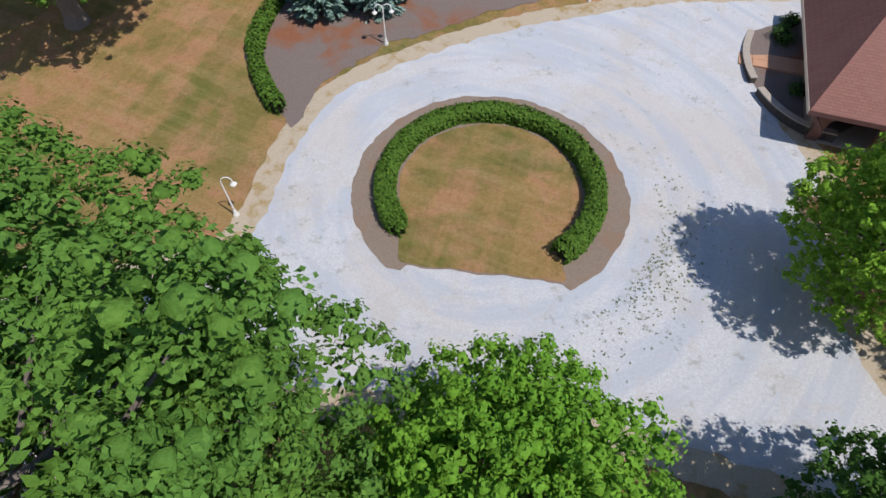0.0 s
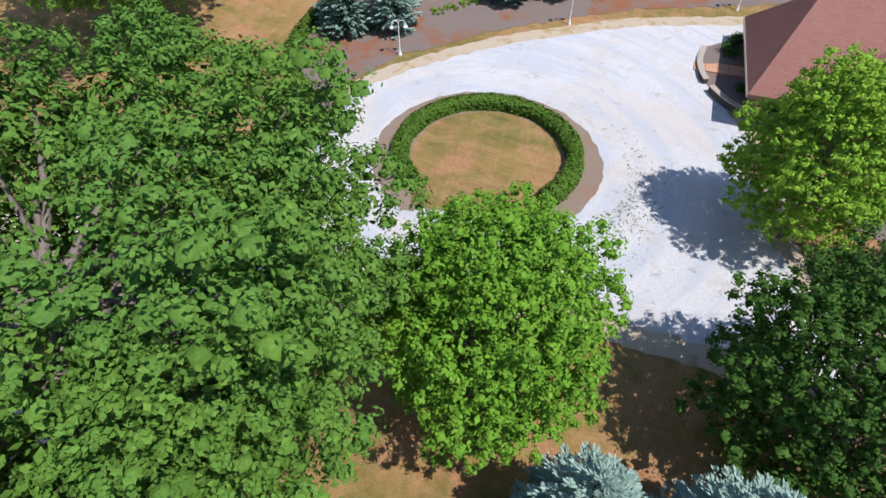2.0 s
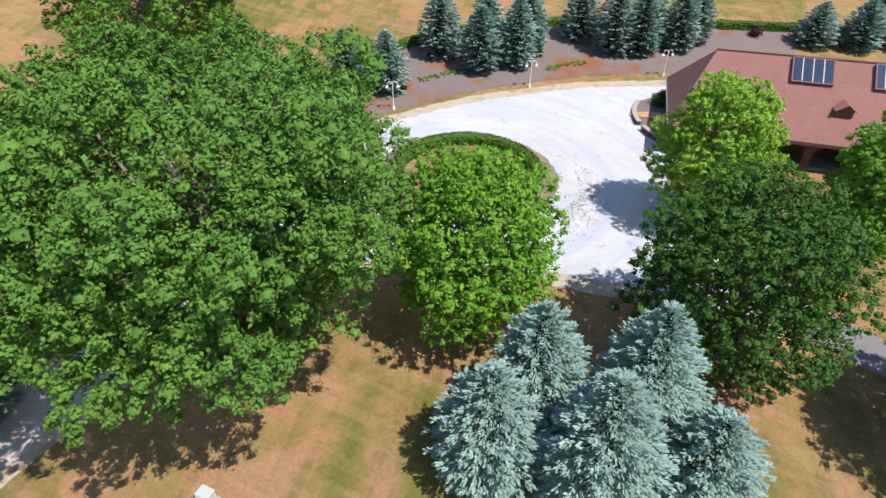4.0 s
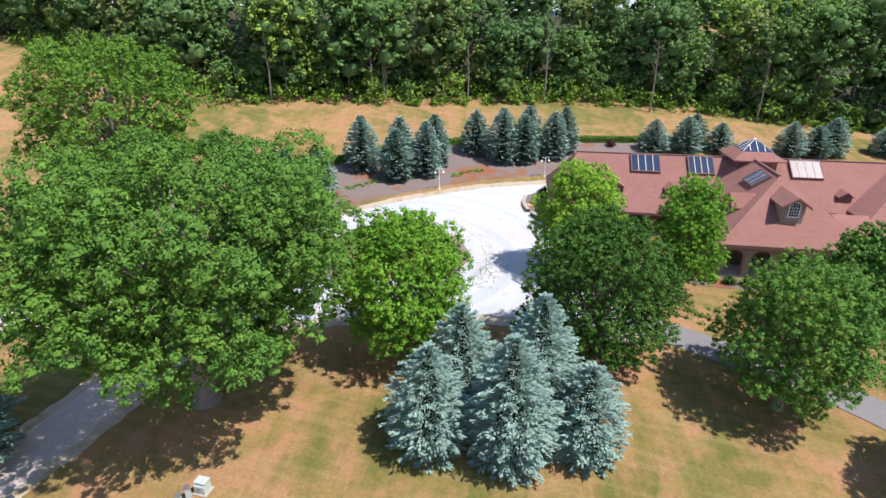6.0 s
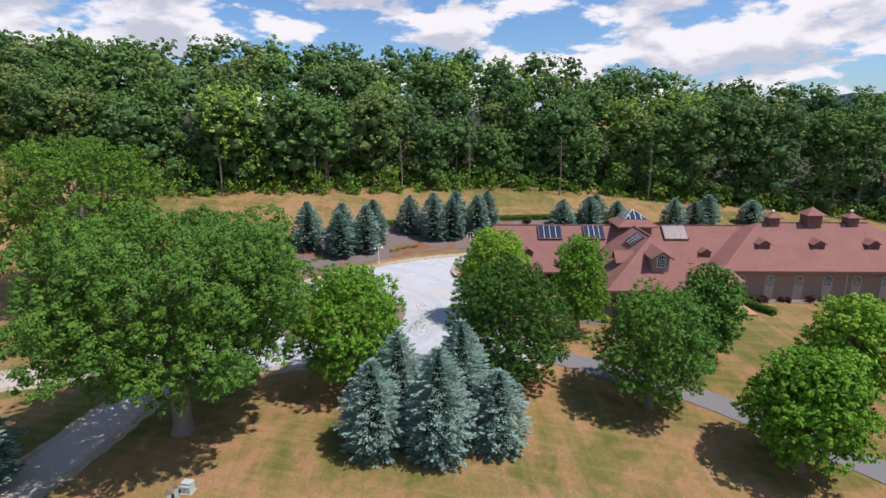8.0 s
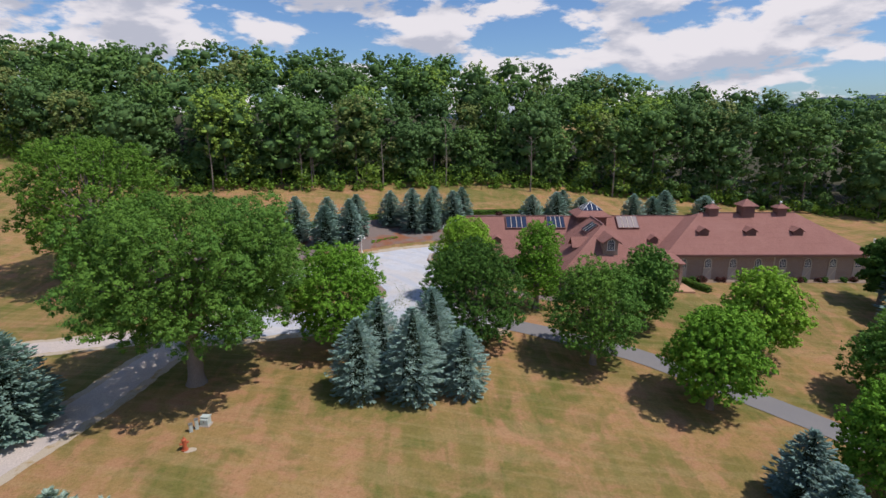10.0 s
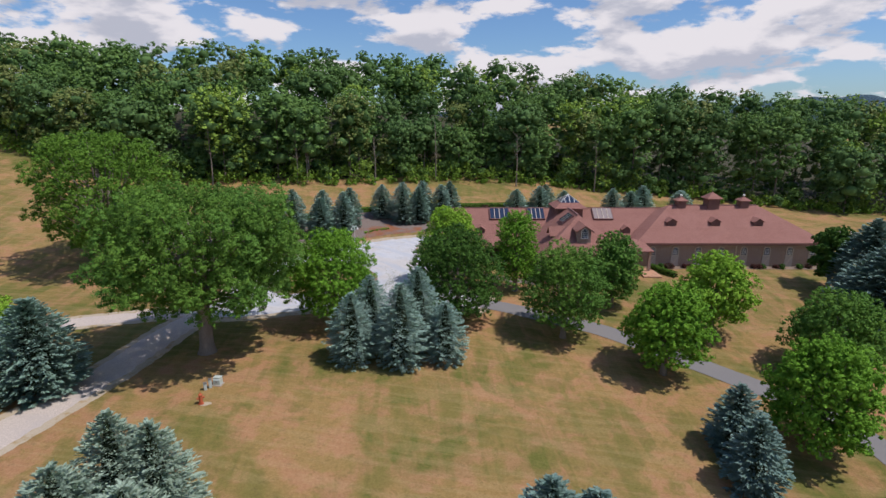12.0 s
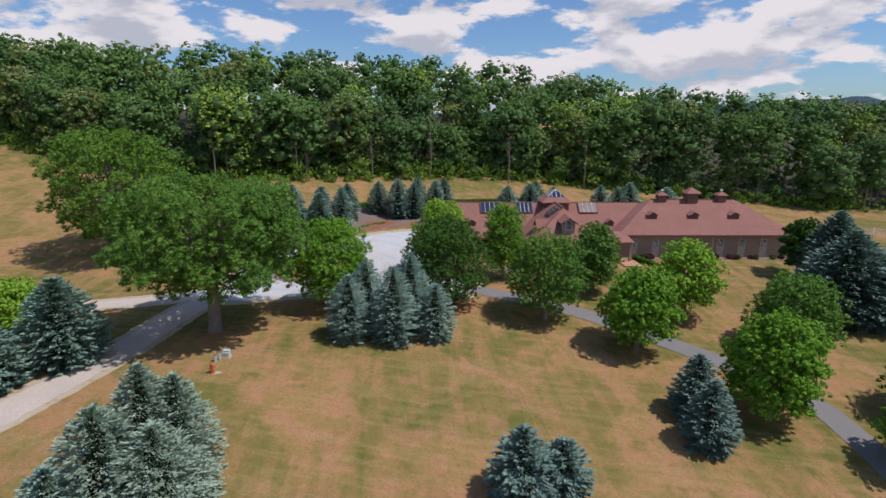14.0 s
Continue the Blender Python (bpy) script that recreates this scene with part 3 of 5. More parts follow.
def build_ground():
    xs = spaced(-3500, 3500, -70, 120, 1.25, 34)
    ys = spaced(-3500, 3500, -70, 100, 1.25, 34)
    gx, gy = np.meshgrid(xs, ys, indexing="ij")
    gz = height(gx, gy)
    n, m = gx.shape
    i, j = np.meshgrid(np.arange(n - 1), np.arange(m - 1), indexing="ij")
    q = np.stack([i * m + j, (i + 1) * m + j, (i + 1) * m + j + 1, i * m + j + 1], -1).reshape(-1, 4)
    me = mesh_of("ground", np.stack([gx, gy, gz], -1).reshape(-1, 3), q, [LAWN], smooth=True)
    tagged(new("ground", me), "dry summer lawn, straw coloured with green patches", "lawn", kind="structure")


build_ground()


def to_line(x, y, line, w):
    """Distance to a broken line, less half its width."""
    best = np.full(np.shape(x), 1e9)
    for (ax, ay), (bx, by) in zip(line[:-1], line[1:]):
        dx, dy = bx - ax, by - ay
        t = np.clip(((x - ax) * dx + (y - ay) * dy) / (dx * dx + dy * dy), 0, 1)
        best = np.minimum(best, np.hypot(x - ax - t * dx, y - ay - t * dy))
    return best - w / 2


def to_area(x, y, ring):
    """Signed distance to a closed outline, negative inside."""
    best = to_line(x, y, list(ring) + [ring[0]], 0)
    inside = np.zeros(np.shape(x), bool)
    for (ax, ay), (bx, by) in zip(ring, list(ring[1:]) + [ring[0]]):
        cross = ((ay > y) != (by > y)) & (x < (bx - ax) * (y - ay) / (by - ay + 1e-12) + ax)
        inside ^= cross
    return np.where(inside, -best, best)


def curve_through(points, steps=8):
    """A smooth line through plan points."""
    p = np.asarray(points, float)
    p = np.concatenate([p[:1] * 2 - p[1:2], p, p[-1:] * 2 - p[-2:-1]])
    out = []
    for i in range(1, len(p) - 2):
        for t in np.linspace(0, 1, steps, endpoint=False):
            a, b, c, d = p[i - 1], p[i], p[i + 1], p[i + 2]
            out.append(0.5 * (2 * b + (c - a) * t + (2 * a - 5 * b + 4 * c - d) * t * t + (3 * b - a - 3 * c + d) * t ** 3))
    out.append(p[-2])
    return [tuple(o) for o in out]


def laid(name, field, x0, x1, y0, y1, lift, mat, label, category, step=0.45, rough=0.12):
    """A sheet laid on the land wherever field(x, y) is negative."""
    xs, ys = np.arange(x0, x1 + step, step), np.arange(y0, y1 + step, step)
    gx, gy = np.meshgrid(xs, ys, indexing="ij")
    d = field(gx, gy)
    if rough:
        d = d + rough * (np.sin(gx * 2.3 + 1.7 * np.sin(gy * 1.1)) * np.cos(gy * 2.7 + np.sin(gx * 0.9)) + 0.6 * np.sin(gx * 5.1 + gy * 3.7) * np.sin(gy * 6.1 - gx * 2.2))
    verts, faces = [], []
    near = (np.minimum(np.minimum(d[:-1, :-1], d[1:, :-1]), np.minimum(d[:-1, 1:], d[1:, 1:])) < 0)
    for i, j in zip(*np.nonzero(near)):
        corners = [(i, j), (i + 1, j), (i + 1, j + 1), (i, j + 1)]
        poly = []
        for a, b in zip(corners, corners[1:] + corners[:1]):
            da, db = d[a], d[b]
            pa, pb = (xs[a[0]], ys[a[1]]), (xs[b[0]], ys[b[1]])
            if da < 0:
                poly.append(pa)
            if (da < 0) != (db < 0):
                t = da / (da - db)
                poly.append((pa[0] + (pb[0] - pa[0]) * t, pa[1] + (pb[1] - pa[1]) * t))
        if len(poly) >= 3:
            faces.append(range(len(verts), len(verts) + len(poly)))
            verts += poly
    v, where = np.unique(np.round(np.array(verts), 4), axis=0, return_inverse=True)
    where = where.ravel()
    me = bpy.data.meshes.new(name)
    me.from_pydata(np.c_[v, height(v[:, 0], v[:, 1]) + lift].tolist(), [], [list(dict.fromkeys(where[list(f)].tolist())) for f in faces if len(set(where[list(f)])) > 2])
    me.materials.append(mat)
    return tagged(new(name, me), label, category, kind="structure")


DRIVE_EDGE = curve_through([(-14, 13.6), (-10.6, 14.4), (-9.0, 17.5), (-8.4, 21.5), (-6.6, 26.2), (-2.6, 29.3), (4.4, 32.6), (10.7, 34.3), (16, 35.4), (25.5, 35.6)], 5) + [
    (26.5, 31.0), (20.2, 30.5), (19.0, 26.5), (19.6, 22.8), (19.9, 20.0), (18.6, 16.4), (17.2, 12.0), (17.6, 8.2), (19.5, 5.0), (17.4, 2.4), (13.0, 4.6), (8.6, 6.2), (5, 7.6), (-2, 8.2), (-8, 8.4), (-12, 9.8)]
LANE_WEST = curve_through([(-8, 12.0), (-16, 12.3), (-25, 12.6), (-40, 13.5), (-75, 18)], 5)
LANE_SOUTH = curve_through([(-11, 11.5), (-14.2, 6.5), (-16.8, 1.0), (-19.3, -3.6), (-24.2, -11.0), (-30.5, -17.6), (-40, -24), (-58, -33), (-84, -46)], 5)
LANE_EAST = curve_through([(18.6, 3.6), (21.2, 1.4), (24.6, -1.8), (28.2, -5.2), (31.5, -10.2), (34.6, -15.6), (37.2, -20.6), (38.6, -25.6), (37.6, -30.6), (35, -37), (30, -46), (22, -60), (12, -82)], 5)
CX, CY = 2.45, 19.25


def lane_field(x, y):
    return np.minimum(to_line(x, y, LANE_WEST, 2.8), to_line(x, y, LANE_SOUTH, 3.2))


def gravel_field(x, y):
    return to_area(x, y, DRIVE_EDGE)


def island_field(x, y):
    chord = (12.9 - 0.14 * (x - 5.6)) - y
    return np.maximum(np.hypot(x - CX, y - CY) - 7.2, chord)


laid("drive_shoulder", lambda x, y: np.minimum(gravel_field(x, y) - 1.3, lane_field(x, y) - 0.8), -80, 30, -46, 40, 0.018, SHOULDER, "stony tan shoulder of the gravel drive", "shoulder", 0.4, 0.12)
laid("gravel_drive", gravel_field, -80, 30, -30, 40, 0.035, GRAVEL, "pale crushed limestone drive with faint wheel tracks", "drive", 0.4, 0.14)
laid("gravel_lane", lane_field, -80, -6, -46, 22, 0.027, LANE, "tan gravel lane under the old oak", "lane", 0.4, 0.16)
laid("asphalt_lane", lambda x, y: to_line(x, y, LANE_EAST, 2.7), 10, 45, -80, 10, 0.045, ASPHALT, "worn grey asphalt lane", "lane", 0.4, 0.03)
laid("island_mulch", lambda x, y: np.maximum(island_field(x, y), np.where(np.abs(x - 1.75) < 3.75, (13.25 - 0.14 * (x - 5.6)) - y, -9.0)), -8, 12, 10, 28, 0.05, RING_MULCH, "ring of brown bark mulch round the turning circle", "mulch bed", 0.3, 0.08)
laid("island_lawn", lambda x, y: np.maximum(np.minimum(np.hypot(x - CX, y - CY) - 4.75, np.maximum(np.abs(x - 1.75) - 3.9, y - CY)), (13.35 - 0.14 * (x - 5.6)) - y), -5, 9, 11, 26, 0.065, LAWN, "patchy dry grass inside the turning circle", "lawn", 0.25, 0.06)
BED = curve_through([(-8.6, 23.6), (-10.0, 25.6), (-12.2, 29.4), (-12.6, 33.5), (-9.5, 39.5), (-3.4, 44.2), (3, 47.4), (12, 49.2), (24, 49.6), (33, 49.0), (44, 47.6)], 5) + [
    (40, 40), (26, 38.5), (16, 38.0), (10, 36.6), (3.5, 34.6), (-3.6, 31.2), (-7.4, 27.6)]
laid("planting_bed", lambda x, y: to_area(x, y, BED), -15, 46, 22, 52, 0.03, MULCH, "sloping bed of grey-brown bark mulch with rusty patches", "mulch bed", 0.45, 0.2)


def build_ridge():
    """A wooded ridge far to the right, beyond the woods."""
    rng = np.random.default_rng(5)
    n, m = 90, 10
    verts = []
    for i in range(n):
        a = radians(-10 + 90 * i / (n - 1))
        lift = 42 + 50 * np.exp(-((math.degrees(a) - 64) / 22) ** 2) + 5 * math.sin(i * 0.6) + 6 * math.sin(i * 1.7) + 3 * rng.random()
        for j in range(m):
            r = 1700 + 60 * j
            verts.append((r * math.sin(a), r * math.cos(a), -20 + (lift + 20) * math.sin(math.pi / 2 * j / (m - 1))))
    i, j = np.meshgrid(np.arange(n - 1), np.arange(m - 1), indexing="ij")
    q = np.stack([i * m + j, (i + 1) * m + j, (i + 1) * m + j + 1, i * m + j + 1], -1).reshape(-1, 4)
    tagged(new("backdrop", mesh_of("backdrop", verts, q, [RIDGE], smooth=True)), "far wooded ridge with blue-green haze painted in", "hill", kind="structure")


build_ridge()

# ---- the woods behind ----
EDGE_X = [-240, -140, -56, -38, -20, -6, 13, 35, 50, 67, 90, 112, 128, 170, 300]
EDGE_Y = [190, 140, 96, 80, 69, 69, 66, 66, 63, 58, 49, 36, 24, 10, -10]


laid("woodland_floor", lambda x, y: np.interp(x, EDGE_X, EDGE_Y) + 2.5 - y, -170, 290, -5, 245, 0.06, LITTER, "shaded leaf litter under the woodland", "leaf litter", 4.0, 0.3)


def build_woods():
    rng = np.random.default_rng(11)
    leaves, cores, trunks, tones, fills = [], [], [], [], []

    def dome(x, y, zc, wide, half, lobes, sub, each, size, lowest, tone):
        """One crown: rounded boughs over solid lumps whose deep leaf tone imitates inner shade."""
        zz = 0.82 - (0.82 - lowest) * np.linspace(0, 1, lobes) ** 1.4
        az = rng.random() * 6 + np.arange(lobes) * 2.4
        ring = np.sqrt(np.clip(1 - np.abs(zz) ** 2.4, 0, 1)) * wide * (0.50 + 0.24 * rng.random(lobes))
        lr = wide * (0.44 + 0.2 * rng.random(lobes))
        lc = np.stack([x + np.cos(az) * ring, y + np.sin(az) * ring, zc + zz * (half - lr * 0.6)], 1)
        cd = spread_over(rng, lobes, sub, -0.45)
        cc = (lc[:, None] + cd * (lr[:, None, None] * np.array([1, 1, 0.8])) * (0.78 + 0.3 * rng.random((lobes, sub, 1)))).reshape(-1, 3)
        cr = np.repeat(lr, sub) * (0.22 + 0.14 * rng.random(len(cc)))
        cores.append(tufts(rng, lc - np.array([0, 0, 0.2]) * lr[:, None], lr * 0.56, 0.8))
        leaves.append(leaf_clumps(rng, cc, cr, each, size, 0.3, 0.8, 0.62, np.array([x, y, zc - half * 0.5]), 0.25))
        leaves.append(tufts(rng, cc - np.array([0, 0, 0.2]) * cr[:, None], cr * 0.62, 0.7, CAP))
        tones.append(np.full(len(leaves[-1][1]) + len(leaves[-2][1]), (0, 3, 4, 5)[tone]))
        # Index 3, the deep tone, fills every crown as painted inner shade.
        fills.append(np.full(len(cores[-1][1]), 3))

    gx, gy = np.meshgrid(np.arange(-98, 235, 6.6), np.arange(-10, 240, 6.6))
    for x, y in zip(gx.ravel() + rng.normal(size=gx.size) * 1.6, gy.ravel() + rng.normal(size=gx.size) * 1.6):
        depth = y - np.interp(x, EDGE_X, EDGE_Y)
        if not 0 < depth < 46 or math.hypot(x + 7, y + 55) > 290:
            continue
        away = math.hypot(x + 7, y + 55)
        z = hz(x, y)
        front = depth < 13.5
        tall = (11.5 + 8.5 * rng.random()) if front else (15.2 + 7.5 * rng.random())
        tall += 3.6 * min(max((x - 55) / 30, 0), 1)
        wide = 3.3 + 2.4 * rng.random() ** 1.5
        tone = int(rng.choice(4, p=[0.46, 0.34, 0.12, 0.08]))
        lobes, sub, each = ((14, 16, 8) if away < 165 else (10, 11, 6)) if front else (8, 11, 5) if depth < 27 else (6, 9, 5)
        half = tall * (0.36 + 0.10 * rng.random()) if front else tall * (0.30 if depth < 27 else 0.24)
        dome(x, y, z + tall - half, wide, half, lobes, sub, each, 0.26 if front else 0.42, -0.92 if front else -0.85, tone)
        if front:
            bend = rng.normal(size=2) * 0.5
            trunks.append(tube_arrays([(x, y, z - 0.3), (x + bend[0] * 0.5, y + bend[1] * 0.5, z + tall * 0.4), (x + bend[0], y + bend[1], z + tall * 0.9)], [0.2, 0.14, 0.03], 5))
    # low trees and saplings at the edge
    for x in np.arange(-70, 126, 2.6):
        bx = x + rng.normal() * 0.9
        by = np.interp(bx, EDGE_X, EDGE_Y) - 0.4 + 4.5 * rng.random()
        high = 2.2 + 6.0 * rng.random() ** 1.8
        dome(bx, by, hz(bx, by) + high * 0.55, high * (0.34 + 0.14 * rng.random()), high * 0.55, 5, 14, 12, 0.19, -0.7, int(rng.choice(4, p=[0.4, 0.2, 0.1, 0.3])))
    for x in np.arange(-70, 126, 3.3):
        bx = x + rng.normal() * 1.0
        by = np.interp(bx, EDGE_X, EDGE_Y) + 4.5 + 8.0 * rng.random()
        high = 4.0 + 5.0 * rng.random()
        dome(bx, by, hz(bx, by) + high * 0.5, high * (0.36 + 0.12 * rng.random()), high * 0.55, 5, 12, 9, 0.28, -0.8, int(rng.choice(4, p=[0.45, 0.35, 0.1, 0.1])))
    # bare pale snags at the edge
    for sx, sy, st in ((34.5, 66.5, 13.0), (52.0, 61.0, 11.5), (20.5, 66.0, 10.0), (4.5, 68.5, 11.0), (6.5, 69.0, 9.0), (-12.0, 69.0, 12.0), (70.0, 56.5, 10.5)):
        zs = hz(sx, sy)
        trunks.append(tube_arrays([(sx, sy - 1.6, zs - 0.3), (sx + 0.1, sy - 1.6, zs + st * 0.4), (sx - 0.2, sy - 1.7, zs + st)], [0.17, 0.12, 0.03], 6))
        for i in range(12):
            a, b = rng.random() * 6.3, zs + st * (0.4 + 0.048 * i)
            reach = 0.9 + 0.9 * rng.random()
            trunks.append(tube_arrays([(sx - 0.05, sy - 1.65, b), (sx + math.cos(a) * reach, sy - 1.65 + math.sin(a) * reach, b + 1.2)], [0.05, 0.012], 4))
    lv, lq = joined(leaves)
    tv, tq = joined(trunks)
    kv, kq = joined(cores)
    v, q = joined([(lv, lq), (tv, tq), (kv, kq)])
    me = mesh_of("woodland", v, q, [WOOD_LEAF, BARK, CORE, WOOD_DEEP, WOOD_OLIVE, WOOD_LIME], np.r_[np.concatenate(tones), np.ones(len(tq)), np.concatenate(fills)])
    tagged(new("woodland", me), "dense mixed deciduous woodland climbing the hillside", "woods", kind="stuff")
    # brush along the edge
    bits = []
    for x in np.arange(-62, 128, 1.4):
        for _ in range(5):
            bx, by = x + rng.normal() * 0.8, np.interp(x, EDGE_X, EDGE_Y) - 1.6 + rng.random() ** 1.4 * 11
            r = 0.45 + 2.4 * rng.random() ** 3.2
            c = np.array([bx, by, hz(bx, by) + r * 0.7]) + rng.normal(size=(7, 3)) * r * 0.45
            bits.append(leaf_clumps(rng, c, np.full(7, r * 0.6), 9, 0.23, 0.4, 1.0, 0.66))
    v, q = joined(bits)
    tagged(new("undergrowth", mesh_of("undergrowth", v, q, [BRUSH_LEAF], smooth=True)), "bright green brush along the edge of the woods", "undergrowth", kind="stuff")


build_woods()

def gravel_weeds():
    """Thin weeds come up through the gravel south-east of the turning circle."""
    rng = np.random.default_rng(17)
    a = rng.normal(size=420) * 0.36 - 0.60
    r = 8.6 + np.abs(rng.normal(size=420)) * 1.5
    x, y = CX + np.cos(a) * r, CY + np.sin(a) * r
    size = 0.04 + 0.11 * rng.random(420) ** 3
    v, q = leaf_clumps(rng, np.stack([x, y, height(x, y) + 0.06], 1), size, 9, 0.028, 0.5, 0.4)
    tagged(new("gravel_weeds", mesh_of("gravel_weeds", v, q, [WOOD_OLIVE])), "thin green weeds scattered in the gravel", "weeds", kind="stuff")


gravel_weeds()

# ---- trees by the drive ----
broadleaf("oak_tree", -10.6, 0.0, 15.0, 8.9, OAK_LEAF, 21, "huge spreading oak with dense dark green crown", 0.27, 74, 36, 44, 0.076, (0.5, 0.7), 0.19, trunk=0.042, round_top=0.52, tuft=0.225, slim=0.64, stretch=(1.0, 1.03), fill=170, ragged=0.40)
broadleaf("oak_tree", -24.4, 33.6, 18.6, 8.6, FIELD_OAK_LEAF, 22, "tall old oak with uneven olive-green crown on the lawn", 0.10, 66, 22, 24, 0.12, (0, 0), 0.20, trunk=0.034, egg=-0.14, tuft=0.24)
AVENUE = "maples along the drive"
broadleaf("maple_tree", 1.5, 2.9, 10.1, 4.5, MAPLE_LEAF, 31, "dense bright green maple beside the gravel drive", 0.05, 52, 27, 24, 0.076, group=AVENUE, egg=0.2)
broadleaf("maple_tree", 14.1, 0.1, 10.2, 5.0, DARK_LEAF, 32, "tall dark green maple with an egg-shaped crown", 0.04, 52, 26, 24, 0.076, (-0.3, 0.3), group=AVENUE, egg=0.2)
broadleaf("maple_tree", 17.8, 12.3, 10.3, 3.9, BRIGHT_LEAF, 33, "yellow-green maple close to the house", 0.06, 49, 26, 24, 0.076, group=AVENUE, egg=0.2)
broadleaf("maple_tree", 24.2, 6.6, 10.6, 2.9, MAPLE_LEAF, 34, "slender bright green maple in front of the porch", 0.04, 39, 21, 24, 0.076, lobe=0.32, group=AVENUE, egg=0.2)
broadleaf("maple_tree", 23.4, -5.6, 9.9, 4.5, OAK_LEAF, 35, "round-headed green maple on the lawn", 0.08, 47, 22, 24, 0.076, group=AVENUE, egg=0.2)
broadleaf("maple_tree", 33.0, -0.8, 9.2, 3.2, OAK_LEAF, 36, "narrow green maple beyond the asphalt lane", 0.05, 34, 18, 15, 0.113, lobe=0.32, group=AVENUE, egg=0.2)
broadleaf("maple_tree", 29.0, -14.0, 9.0, 4.0, MAPLE_LEAF, 37, "round green maple beside the asphalt lane", 0.07, 39, 19, 15, 0.113, group=AVENUE, egg=0.2)
broadleaf("maple_tree", 39.4, -9.4, 9.4, 4.0, BRIGHT_LEAF, 38, "light green maple on the far side of the lane", 0.08, 36, 18, 15, 0.117, group=AVENUE, egg=0.2)
broadleaf("maple_tree", 32.9, -26.0, 9.6, 4.0, MAPLE_LEAF, 39, "full yellowish-green maple beside the lane", 0.05, 42, 19, 15, 0.113, group=AVENUE, egg=0.2)
broadleaf("maple_tree", 44.6, -19.0, 8.6, 4.7, OAK_LEAF, 40, "broad green maple low on the lawn", 0.05, 39, 18, 15, 0.108, group=AVENUE, egg=0.2)
broadleaf("maple_tree", 46.5, -31.0, 8.2, 4.0, OAK_LEAF, 41, "green maple at the bend of the lane", 0.06, 34, 14, 15, 0.117, group=AVENUE, egg=0.2)
broadleaf("maple_tree", 38.6, -35.0, 7.4, 3.6, MAPLE_LEAF, 42, "small green maple near the end of the lane", 0.06, 34, 14, 15, 0.117, group=AVENUE, egg=0.2)
broadleaf("small_tree", -29.0, 5.0, 5.8, 3.4, BRIGHT_LEAF, 43, "low bright green tree beside the gravel lane", 0.04, 34, 18, 24, 0.090)

CLUMP = "blue spruces in the front clump"
for i, (sx, sy, st, sr) in enumerate([(1.6, -5.6, 6.4, 2.1), (5.7, -6.9, 7.6, 2.2), (9.9, -7.0, 5.7, 1.95), (3.9, -3.2, 6.9, 2.1), (8.2, -4.2, 7.9, 2.2)]):
    spruce("blue_spruce", sx, sy, st, sr, BLUE_NEEDLE, 60 + i, "dense silvery blue spruce in a close clump on the lawn", 2.1, 0.15, CLUMP)
for i, (sx, sy, st, sr, nm) in enumerate([(-13.4, -22.8, 8.6, 2.5, 0), (-11.7, -22.9, 7.9, 2.2, 0), (-15.4, -24.6, 7.6, 2.7, 0), (-12.6, -25.6, 6.8, 2.7, 0), (-17.4, -26.0, 5.6, 2.0, 1), (-16.0, -28.2, 5.2, 1.9, 1)]):
    spruce("blue_spruce", sx, sy, st, sr, BLUE_NEEDLE if nm else SAGE_NEEDLE, 70 + i, "tall grey-green spruce crowded by its neighbours", 1.5, 0.19, "spruces by the south lane")
spruce("spruce_tree", -22.4, -3.4, 7.7, 3.2, GREEN_NEEDLE, 80, "broad grey-green spruce beside the gravel lane", 1.4, 0.27)
spruce("spruce_tree", -26.4, -6.8, 5.6, 2.4, GREEN_NEEDLE, 81, "smaller grey-green spruce beside the gravel lane", 1.2)
for i, (sx, sy, st, sr) in enumerate([(8.3, -28.2, 5.3, 2.1), (11.1, -28.6, 4.3, 1.7), (26.8, -24.0, 5.5, 1.9), (24.9, -27.3, 5.5, 1.85)]):
    spruce("spruce_tree", sx, sy, st, sr, DARK_NEEDLE, 84 + i, "young dark green spruce standing on the lawn", 1.2, 0.24)
spruce("spruce_tree", 63.5, -9.4, 10.6, 3.6, DARK_NEEDLE, 90, "tall dark spruce near the end of the barn", 0.9, 0.38)
spruce("spruce_tree", 58.0, -15.0, 10.4, 4.9, DARK_NEEDLE, 91, "broad dark spruce on the east lawn", 0.9, 0.42)
spruce("spruce_tree", 62.0, -17.5, 9.0, 4.4, DARK_NEEDLE, 92, "bushy dark spruce on the east lawn", 0.9, 0.40)
broadleaf("pine_tree", 64.0, -4.6, 8.6, 2.8, DARK_LEAF, 93, "olive-green pine beside the barn", 0.1, 26, 13, 15, 0.162)

